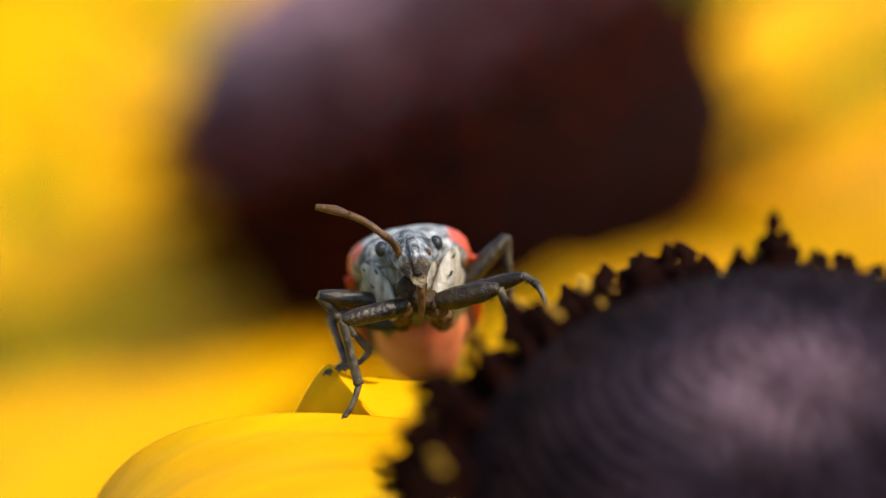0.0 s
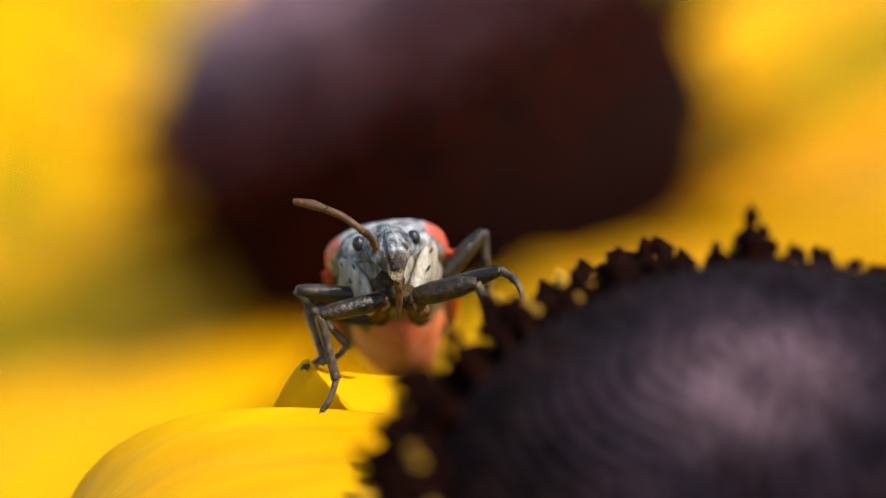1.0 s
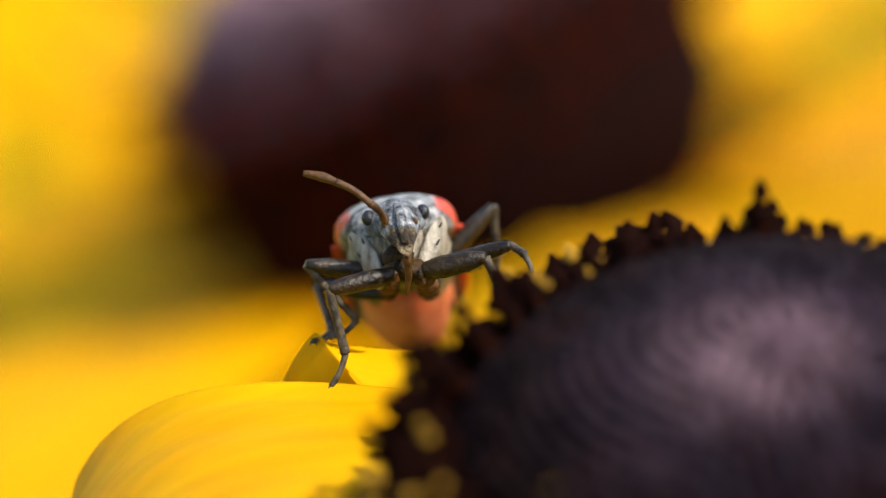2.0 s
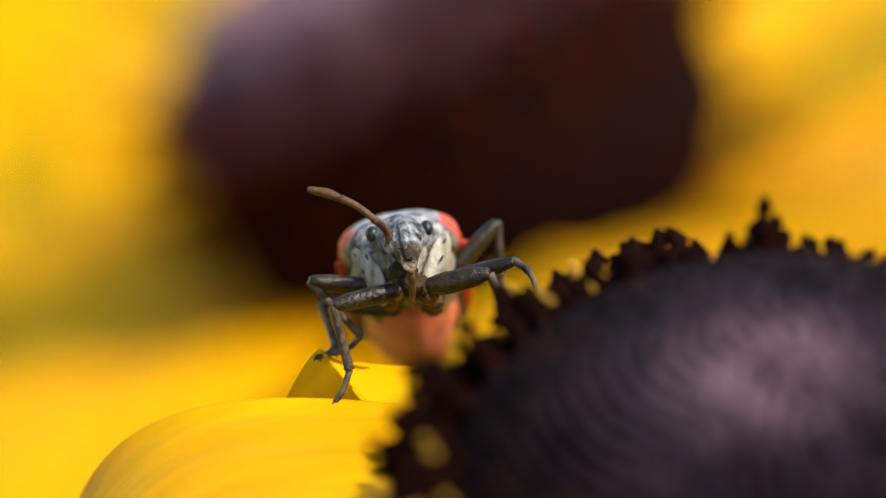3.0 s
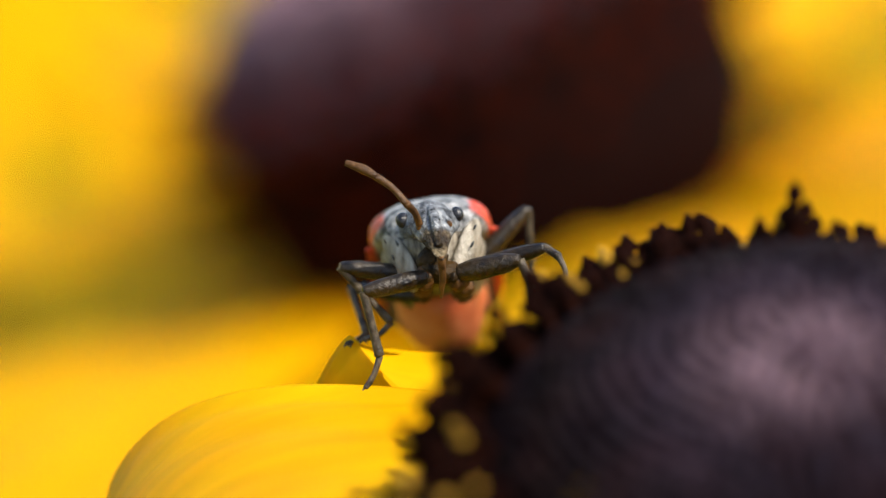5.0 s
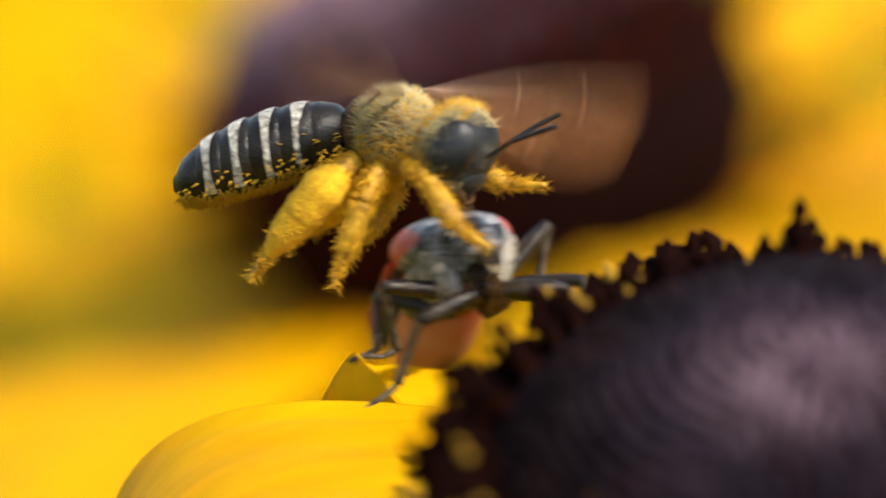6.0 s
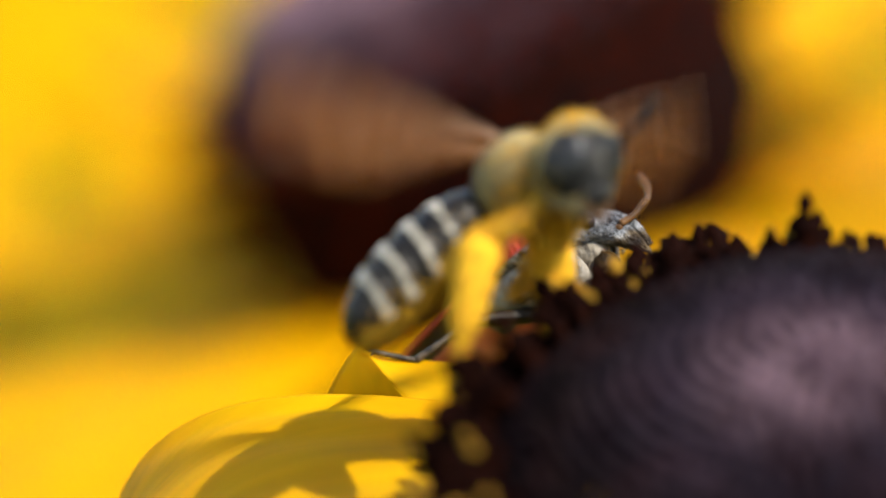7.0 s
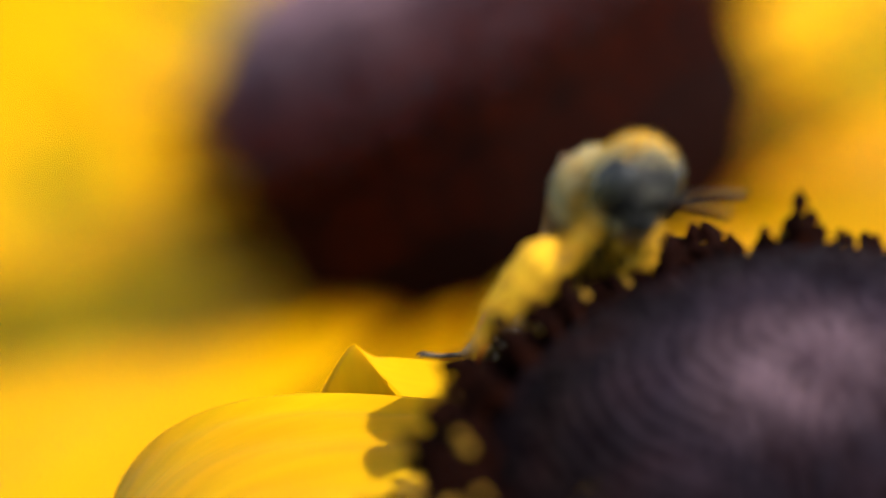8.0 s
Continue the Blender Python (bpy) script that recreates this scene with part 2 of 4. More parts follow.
def loft(bm, rings, close=True, caps=True):
    """Skin over rings of equally many points."""
    rows = [[bm.verts.new(p) for p in r] for r in rings]
    n = len(rows[0])
    for a, b in zip(rows, rows[1:]):
        for i in range(n if close else n - 1):
            j = (i + 1) % n
            bm.faces.new((a[i], a[j], b[j], b[i]))
    if caps and close:
        bm.faces.new(rows[0][::-1])
        bm.faces.new(rows[-1])
    return rows


def tube(bm, pts, radii, n=8, flat=1.0):
    """A tapering tube along points."""
    pts = [Vector(p) for p in pts]
    if not hasattr(radii, "__len__"):
        radii = [radii] * len(pts)
    side = None
    rings = []
    for i, p in enumerate(pts):
        d = (pts[min(i + 1, len(pts) - 1)] - pts[max(i - 1, 0)]).normalized()
        if side is None:
            side = d.cross(Vector((0.13, 0.21, 0.97)))
            if side.length < 0.1:
                side = d.cross(Vector((1, 0, 0)))
        side = (side - d * side.dot(d)).normalized()
        up = d.cross(side)
        rings.append([p + (side * math.cos(a) + up * math.sin(a) * flat) * radii[i]
                      for a in (2 * math.pi * k / n for k in range(n))])
    loft(bm, rings)


def smooth_line(pts, steps=5):
    """A rounded line through points."""
    pts = [Vector(p) for p in pts]
    out = []
    for i in range(len(pts) - 1):
        p0, p1, p2, p3 = pts[max(i - 1, 0)], pts[i], pts[i + 1], pts[min(i + 2, len(pts) - 1)]
        for k in range(steps):
            s = k / steps
            out.append(0.5 * (2 * p1 + (p2 - p0) * s + (2 * p0 - 5 * p1 + 4 * p2 - p3) * s * s
                              + (3 * p1 - p0 - 3 * p2 + p3) * s ** 3))
    out.append(pts[-1])
    return out


def taper(values, count):
    """Radii spread evenly over count points."""
    out = []
    for i in range(count):
        x = i / (count - 1) * (len(values) - 1)
        k = min(int(x), len(values) - 2)
        out.append(values[k] + (values[k + 1] - values[k]) * (x - k))
    return out


def limb(bm, pts, radii, n=8, steps=5):
    line = smooth_line(pts, steps)
    tube(bm, line, taper(radii, len(line)), n)


def blob(bm, centre, size, turn=(0, 0, 0), nu=16, nv=10, rough=0.0, seed=0):
    """A rounded body with half axes size."""
    m = Matrix.Translation(centre) @ Euler([radians(a) for a in turn]).to_matrix().to_4x4()
    top, bottom = bm.verts.new(m @ Vector((0, 0, size[2]))), bm.verts.new(m @ Vector((0, 0, -size[2])))
    rows = []
    for j in range(1, nv):
        a = math.pi * j / nv
        row = []
        for i in range(nu):
            b = 2 * math.pi * i / nu
            d = Vector((math.sin(a) * math.cos(b), math.sin(a) * math.sin(b), math.cos(a)))
            k = 1 + rough * noise.noise(d * 2.3 + Vector((seed, seed * 1.7, 0)))
            row.append(bm.verts.new(m @ Vector((d.x * size[0] * k, d.y * size[1] * k, d.z * size[2] * k))))
        rows.append(row)
    for i in range(nu):
        j = (i + 1) % nu
        bm.faces.new((top, rows[0][i], rows[0][j]))
        bm.faces.new((bottom, rows[-1][j], rows[-1][i]))
        for a, b in zip(rows, rows[1:]):
            bm.faces.new((a[i], b[i], b[j], a[j]))


def oval_ring(centre, half_w, up, down, turn, n=20, square=2.0):
    """A cross-section in the xz plane with different height above and below."""
    pts = []
    for k in range(n):
        a = 2 * math.pi * k / n
        c, s = math.cos(a), math.sin(a)
        x = math.copysign(abs(c) ** (2 / square), c) * half_w
        z = math.copysign(abs(s) ** (2 / square), s) * (up if s > 0 else down)
        pts.append(turn @ (Vector(centre) + Vector((x, 0, z))))
    return pts


# ---------------------------------------------------------------- ground and far meadow
def ground():
    bm = bmesh.new()
    n, half = 24, 60000.0
    grid = [[bm.verts.new((-half + 2 * half * i / n, -half + 2 * half * j / n, -560 + 25 * noise.noise(Vector((i * .7, j * .7, 0)))))
             for i in range(n + 1)] for j in range(n + 1)]
    for a, b in zip(grid, grid[1:]):
        for i in range(n):
            bm.faces.new((a[i], a[i + 1], b[i + 1], b[i]))
    ob = part("ground", bm, GROUND)
    tagged(ob, "green meadow ground far below the flower heads", "ground", kind="structure")


def foliage():
    """Leaves and blades of the meadow behind the flowers, rooted in the ground."""
    rnd = random.Random(4)
    bm = bmesh.new()
    for i in range(4300):
        if i < 600:
            x, y = rnd.uniform(-420, 420), rnd.uniform(190, 1300)
        else:
            # thinner growth all round
            far, way = 260 + 1700 * rnd.random() ** 0.7, rnd.uniform(0, 6.28)
            x, y = far * math.cos(way), far * math.sin(way)
            if abs(x) < 430 and 180 < y < 1310:
                continue
        h = rnd.uniform(380, 540) - 0.12 * (y if i < 600 else max(abs(x), abs(y), 600))
        d = rnd.uniform(0, 6.28)
        w = rnd.uniform(5, 12)
        bend = rnd.uniform(20, 120)
        side = Vector((math.cos(d), math.sin(d), 0))
        lean = Vector((-side.y, side.x, 0))
        rings = []
        for k in range(6):
            s = k / 5
            c = Vector((x, y, -570)) + lean * bend * s * s + Vector((0, 0, h * (s - 0.12 * s * s)))
            ww = w * (1 - s) ** 0.7 * (0.5 + 1.2 * s) + 0.2
            rings.append([c - side * ww, c + lean * 0.25 * ww, c + side * ww])
        loft(bm, rings, close=False)
    ob = part("foliage", bm, LEAF)
    tagged(ob, "tall green leaves and stalks of the meadow", "foliage", kind="stuff")


# ---------------------------------------------------------------- flowers
def petal_mesh(bm, length, width, rise, droop, cup, groove=0.25, tip=0.35, twist=0.0, seed=0, nu=28, nv=13):
    """A ray petal along +x from the origin; rise and droop in degrees along its length."""
    thick = 0.12
    line, x, z = [], 0.0, 0.0
    for i in range(nu + 1):
        s = i / nu
        line.append((x, z, s))
        a = radians(rise - (rise + droop) * s ** 1.25)
        x += math.cos(a) * length / nu
        z += math.sin(a) * length / nu
    for side in (0, 1):
        grid = []
        for x, z, s in line:
            half = width * 0.5 * (0.30 + 0.70 * math.sin(math.pi * min(1, s / 0.62) / 2)) 
            if s > 0.62:
                half *= math.sqrt(max(0.0, 1 - ((s - 0.62) / 0.385) ** 2.4)) * (1 - tip * 0.1) + 0.02
            row = []
            for j in range(nv):
                q = 2 * j / (nv - 1) - 1
                y = q * half
                h = -cup * q * q * (0.4 + 0.6 * math.sin(math.pi * s)) + groove * math.cos(q * 7.5) * math.sin(math.pi * min(1, s * 1.1))
                h += 0.25 * noise.noise(Vector((s * 3.1, q * 1.2, seed)))
                h += y * math.sin(radians(twist * s))
                row.append(bm.verts.new((x, y, z + h - thick * side)))
            grid.append(row)
        for a, b in zip(grid, grid[1:]):
            for j in range(nv - 1):
                f = (a[j], b[j], b[j + 1], a[j + 1])
                bm.faces.new(f if side == 0 else f[::-1])
        if side == 0:
            upper = grid
        else:
            for a, b, c, d in zip(upper, upper[1:], grid, grid[1:]):
                bm.faces.new((a[0], c[0], d[0], b[0]))
                bm.faces.new((a[-1], b[-1], d[-1], c[-1]))
            for j in range(nv - 1):
                bm.faces.new((upper[-1][j], grid[-1][j], grid[-1][j + 1], upper[-1][j + 1]))


def dome_point(radius, height, lat, lon, square=2.0):
    """A point of the dome and its outward direction; lat 90 is the apex; square over 2 gives steeper flanks."""
    a, b = radians(lat), radians(lon)
    out = max(0.0, math.cos(a)) ** (2 / square) * radius
    up = math.copysign(abs(math.sin(a)) ** (2 / square), a)
    p = Vector((out * math.cos(b), out * math.sin(b), height * up))
    n = Vector((p.x / radius ** 2, p.y / radius ** 2, p.z / height ** 2)).normalized()
    return p, n


def floret_mesh(name, mat_tube, mat_tip):
    """An open disc floret in one skin: dark flared tube, five lobes, a column with a dusted tip."""
    bm = bmesh.new()
    star = [1.0 if k % 2 else 0.55 for k in range(10)]
    profile = [(-0.4, 0.15, 0), (0.5, 0.18, 0), (0.85, 0.22, 0), (1.05, 0.3, 0.3), (1.2, 0.52, 1), (1.12, 0.4, 1), (1.05, 0.16, 0), (1.2, 0.12, 0), (1.5, 0.12, 0),
               (1.66, 0.22, 0.7), (1.76, 0.16, 0.5), (1.95, 0.03, 0)]
    rows = []
    for z, r, k in profile:
        rows.append([(r * (1 - k + k * star[j]) * math.cos(0.6283 * j), r * (1 - k + k * star[j]) * math.sin(0.6283 * j), z) for j in range(10)])
    loft(bm, rows)
    bmesh.ops.recalc_face_normals(bm, faces=bm.faces[:])
    for f in bm.faces:
        f.material_index = 1 if min(v.co.z for v in f.verts) > 1.48 else 0
    for v in bm.verts:
        v.co *= MM
    me = bpy.data.meshes.new(name)
    bm.to_mesh(me)
    bm.free()
    me.shade_smooth()
    me.materials.append(mat_tube)
    me.materials.append(mat_tip)
    return me


FLORET_DARK = floret_mesh("floret", FLORET, FLORET)
FLORET_BROWN = floret_mesh("floret", FLORET_RIPE, FLORET_RIPE)
FLORET_POLLEN = floret_mesh("floret", FLORET, POLLEN_DULL)


def cone_parts(root, radius, height, bud_size, seed, bud_from, bud_mat, lean=0.0, square=2.0):
    bm = bmesh.new()
    rings = []
    for lat in range(-40, 88, 6):
        if lat < 0:
            rings.append([(radius * (1 + lat / 130) * math.cos(b), radius * (1 + lat / 130) * math.sin(b), lat / 10)
                          for b in (2 * math.pi * k / 40 for k in range(40))])
        else:
            rings.append([dome_point(radius, height, lat, 360 * k / 40, square)[0] for k in range(40)])
    loft(bm, rings)
    part("cone", bm, CONE, root, "dark brown domed flower cone")
    # closed buds in spirals over the dome
    rnd = random.Random(seed)
    bm = bmesh.new()
    # growth point of the spirals, off the middle by lean degrees
    pole = Matrix.Rotation(radians(lean), 3, "Y")
    spots = []
    if lean:
        # close rings round the growth point
        for r in range(1, 34):
            th = radians(3.7 * (r - 0.45))
            n_ring = max(3, int(2 * math.pi * radius * math.sin(th) / (bud_size * 0.92)))
            spots += [(th + radians(rnd.uniform(-0.5, 0.5)), 2 * math.pi * (k + 0.618 * r + rnd.uniform(-0.3, 0.3)) / n_ring) for k in range(n_ring)]
    else:
        count = int(2 * math.pi * radius * radius / bud_size ** 2 * 0.95)
        for i in range(count):
            spots.append((math.acos(1 - (i + 0.5) / count * 0.98) + radians(rnd.uniform(-0.9, 0.9)), radians(i * 137.508 + rnd.uniform(-1.2, 1.2))))
    for th, lon in spots:
        d = pole @ Vector((math.sin(th) * math.cos(lon), math.sin(th) * math.sin(lon), math.cos(th)))
        lat = math.degrees(math.asin(max(-1.0, min(1.0, d.z))))
        if lat < bud_from:
            continue
        p, n = dome_point(radius, height, lat, math.degrees(math.atan2(d.y, d.x)), square)
        q = n.to_track_quat("Z", "Y")
        k = bud_size * (rnd.uniform(0.4, 0.6) if lean else rnd.uniform(0.5, 0.68))
        hgt = bud_size * rnd.uniform(0.5, 0.85)
        rows = []
        for zz, rr in ((-0.3, 0.9), (0.25, 1.0), (0.7, 0.72), (1.0, 0.2)):
            rows.append([p + q @ Vector((rr * k * math.cos(a), rr * k * math.sin(a), zz * hgt))
                         for a in (2 * math.pi * j / 6 for j in range(6))])
        loft(bm, rows)
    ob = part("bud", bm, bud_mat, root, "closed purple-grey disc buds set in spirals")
    ob["kind"] = "stuff"


def floret(root, radius, height, lat, lon, size, lean, pollen, rnd, mesh=None, square=2.0):
    p, n = dome_point(radius, height, lat, lon, square)
    d = (n + Vector((rnd.uniform(-lean, lean), rnd.uniform(-lean, lean), rnd.uniform(-lean, lean)))).normalized()
    ob = new("floret", mesh or (FLORET_POLLEN if pollen else FLORET_DARK))
    ob.parent = root
    ob.matrix_basis = Matrix.LocRotScale(p * MM, d.to_track_quat("Z", "Y"), (size, size, size))
    return ob


def stem(root, pose_of_root, bend):
    """The stem, from under the cone down to the ground."""
    inv = pose_of_root.inverted()
    top = Vector((0, 0, -3.5 * MM))
    foot = pose_of_root.translation + Vector((bend[0] * MM, bend[1] * MM, 0))
    foot.z = -0.565
    foot = inv @ foot
    mid = Vector((0, 0, -0.07))
    bm = bmesh.new()
    line = smooth_line([top / MM, mid / MM, (mid * 0.5 + foot * 0.5) / MM, foot / MM], 6)
    tube(bm, line, taper([2.6, 1.9, 2.2, 3.0], len(line)), 10)
    part("stem", bm, STEM, root, "hairy green stem")
    bm = bmesh.new()
    tube(bm, [(2, 0, -4.2), (6, 0, -5.0), (10, 0, -6.5)], [1.2, 1.5, 0.2], 6, 0.3)
    first = part("bract", bm, STEM, root)
    for k in range(12):
        ob = first if k == 0 else new("bract", first.data)
        ob.parent = root
        ob.matrix_basis = pose(0, 0, 0, 0, 0, 30 * k)


def ray_petal(root, lon, r0, z0, roll, seed, **shape):
    bm = bmesh.new()
    petal_mesh(bm, seed=seed, **shape)
    ob = part("petal", bm, PETAL_RAY, root)
    a = radians(lon)
    ob.matrix_basis = pose(r0 * math.cos(a) * MM, r0 * math.sin(a) * MM, z0 * MM, 0, 0, lon) @ pose(0, 0, 0, roll)
    return ob


def far_flower(place, label, radius=9.0, height=6.2, petals=13, seed=1, start=0.0, droop=20, rise=8, length=26, width=9.5, bend=(0, 20), rows=5, second=True, gaps=(), lean=0, back=0, sunk=0, perk=0, square=2.0):
    root = new("coneflower")
    root.matrix_basis = place
    tagged(root, label, "flower", group="yellow coneflowers of the meadow")
    rnd = random.Random(seed)
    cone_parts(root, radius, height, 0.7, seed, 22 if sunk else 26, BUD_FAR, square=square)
    for r in range(rows):
        count = 34 + 3 * r
        for k in range(count):
            floret(root, radius, height, -3 + 9 * r + rnd.uniform(-2, 2), 360 * (k + 0.5 * r) / count + rnd.uniform(-2, 2), rnd.uniform(0.8, 1.1), 0.25, False, rnd, FLORET_BROWN, square)
    # the cone leans on its ring of petals
    for ob in list(root.children):
        ob.matrix_basis = pose(0, 0, sunk * MM, back, lean, 0) @ ob.matrix_basis
    for k in range(petals):
        if any(a < (start + 360 * k / petals) % 360 < b for a, b in gaps):
            continue
        # those at the sides hang lower than those in front and behind
        lon = (start + 360 * k / petals) % 360
        lift = rise - 4 * abs(math.cos(radians(lon))) * (sunk < 0) - 26 * max(0.0, math.cos(radians(lon))) ** 3 * (sunk < 0) + (perk if 272 < lon < 345 else -9 if sunk < 0 and 222 < lon < 262 else 0)
        ray_petal(root, start + 360 * k / petals + rnd.uniform(-5, 5), radius * 0.82, -2.6 - 0.3 * (k % 2) + 0.3 * sunk, rnd.uniform(-10, 10), seed * 20 + k,
                  length=length * rnd.uniform(0.92, 1.06), width=width, rise=lift + rnd.uniform(-6, 6), droop=droop + rnd.uniform(-8, 8), cup=0.8)
    if second:
        for k in range(petals):
            if any(a < (start + 360 * (k + 0.5) / petals) % 360 < b for a, b in gaps):
                continue
            lon = (start + 360 * (k + 0.5) / petals) % 360
            lift = rise - 4 * abs(math.cos(radians(lon))) * (sunk < 0) - 26 * max(0.0, math.cos(radians(lon))) ** 3 * (sunk < 0) + (perk if 272 < lon < 345 else -9 if sunk < 0 and 222 < lon < 262 else 0)
            ray_petal(root, start + 360 * (k + 0.5) / petals + rnd.uniform(-5, 5), radius * 0.8, -3.4 + 0.3 * sunk, rnd.uniform(-8, 8), seed * 40 + k,
                      length=length * rnd.uniform(0.85, 1.0), width=width, rise=lift - 4, droop=droop + 6, cup=0.8)
    stem(root, place, bend)
    return root


def near_flower():
    place = put(8.3, -11.0, -6.95, 30, -3)
    root = new("coneflower")
    root.matrix_basis = place
    tagged(root, "yellow coneflower with dark purple-brown dome and open florets", "flower", group="yellow coneflowers of the meadow")
    radius, height = 8.1, 5.4
    rnd = random.Random(11)
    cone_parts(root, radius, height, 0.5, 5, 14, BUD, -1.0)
    for r, (lat, count) in enumerate(((-30, 44), (-22, 48), (-14, 50), (-6, 52), (2, 54), (9, 50), (16, 46), (23, 42))):
        for k in range(count):
            lon = (360 * (k + 0.5 * r) / count + rnd.uniform(-3, 3)) % 360
            size = rnd.uniform(0.7, 1.1)
            if 50 < lon < 140:
                # behind the dome many have withered to stumps
                size *= rnd.choice((0.55, 0.8, 1.0))
            elif lon < 150:
                size *= 0.85
            elif lon < 235:
                size *= 1.12
            floret(root, radius, height, lat + rnd.uniform(-3, 3), lon, size, 0.3, rnd.random() < (0.08 if 172 < lon < 205 else 0.14 if 205 <= lon < 240 else 0.08 if lon > 170 else 0.02), rnd)
    for k in range(150):
        floret(root, radius, height, rnd.uniform(-25, 24), rnd.uniform(146, 232), rnd.uniform(0.65, 1.0), 0.4, rnd.random() < 0.08, rnd)
    # an even fringe of small ones along the back, closer towards the bug
    for k in range(150):
        lon = rnd.uniform(30, 142)
        floret(root, radius, height, rnd.uniform(8, 25), lon, rnd.uniform(0.5, 0.85) * (1.25 if lon < 84 else 1.0), 0.45, rnd.random() < 0.1, rnd)
    for k in range(34):
        floret(root, radius, height, rnd.uniform(-6, 22), rnd.uniform(118, 162), rnd.uniform(0.75, 1.05), 0.35, rnd.random() < 0.04, rnd)
    # a thicker tuft where the bug stands
    for k in range(12):
        floret(root, radius, height, rnd.uniform(4, 20), rnd.uniform(150, 168), rnd.uniform(0.75, 1.05), 0.3, rnd.random() < 0.1, rnd)
    for k in range(70):
        floret(root, radius, height, rnd.uniform(-30, 4), rnd.uniform(178, 236), rnd.uniform(0.8, 1.15), 0.3, rnd.random() < 0.1, rnd)
    # a few that still carry pollen
    for k in range(6):
        floret(root, radius, height, rnd.uniform(15, 27), rnd.uniform(179, 200), rnd.uniform(0.5, 0.75), 0.35, True, rnd)
    bm = bmesh.new()
    for k in range(7):
        p, n = dome_point(radius, height, rnd.uniform(18, 45), rnd.uniform(205, 275))
        r = rnd.uniform(0.03, 0.06)
        blob(bm, p + n * 0.3, (r, r, r), nu=6, nv=4, rough=0.3, seed=k)
    ob = part("pollen_speck", bm, POLLEN, root, "stray pollen grains on the dome")
    ob["kind"] = "stuff"
    # taller ones that still stand at the back
    for lon, lat, size in ((90, 28, 0.85), (91.6, 27, 0.72), (88.2, 27, 0.74), (93.6, 25, 0.6), (86, 25, 0.62), (96, 25, 0.5), (83, 25, 0.55), (98.5, 23, 0.45), (80, 25, 0.5), (77, 25, 0.62),
                           (74, 25, 0.66), (70, 24, 0.6), (66, 24, 0.7), (62, 23, 0.6), (115, 26, 0.75), (117, 24, 0.65), (122, 24, 0.7), (124.5, 22, 0.65), (131, 22, 0.75), (134, 18, 0.7),
                           (103, 26, 0.6), (109, 25, 0.5), (139, 18, 0.65), (143, 18, 0.6)):
        floret(root, radius, height, lat, lon, size * (1.3 if 80 < lon < 100 else 1.05), 0.28, False, rnd)
    # open, pollen-dusted ones in loose tufts along the far rim
    for lon0 in (99, 105, 111, 117, 122, 127, 132):
        for k in range(7):
            floret(root, radius, height, rnd.uniform(8, 20), lon0 + rnd.uniform(-2.2, 2.2), rnd.uniform(0.95, 1.4), 0.3, rnd.random() < 0.05, rnd)
    # a dark mound of crowded ones at the back
    for k in range(22):
        off = rnd.gauss(0, 6.5)
        floret(root, radius, height, 28 - 0.35 * abs(off) + rnd.uniform(-2, 1), 90 + off, rnd.uniform(0.5, 0.7) * (1.3 - 0.05 * abs(off)), 0.25, rnd.random() < 0.05, rnd)
    # petals round the back and the front of the dome
    for k, (lon, roll, rise, droop) in enumerate(((97, 4, 4, 84), (72, -5, 6, 80), (47, 3, 4, 76), (22, 6, -4, 66), (10, 4, -8, 60), (2, 3, -5, 40), (-26, -4, 0, 34),
                                                  (-54, 5, 0, 32), (-82, -3, 0, 34), (-110, 4, 0, 34), (-138, -5, 0, 30))):
        ray_petal(root, lon, radius * 0.84, -2.6 - 0.3 * (k % 2), roll, 70 + k, length=23, width=9, rise=rise, droop=droop, cup=0.9)
    stem(root, place, (-15, 10))
    return root


ground()
foliage()
FLOWER = near_flower()
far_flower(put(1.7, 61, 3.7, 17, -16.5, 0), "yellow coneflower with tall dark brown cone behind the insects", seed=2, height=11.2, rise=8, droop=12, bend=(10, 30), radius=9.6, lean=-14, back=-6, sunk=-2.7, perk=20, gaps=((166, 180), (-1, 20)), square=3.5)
far_flower(put(-30, 120, 20, 40, -6, 0), "yellow coneflower farther back", seed=3, rise=10, droop=20, bend=(-30, 20), rows=2, second=False)
far_flower(put(44, 110, 0, 22, 10, 0), "yellow coneflower farther back", seed=4, rise=10, droop=20, bend=(30, 20), rows=2, second=False)


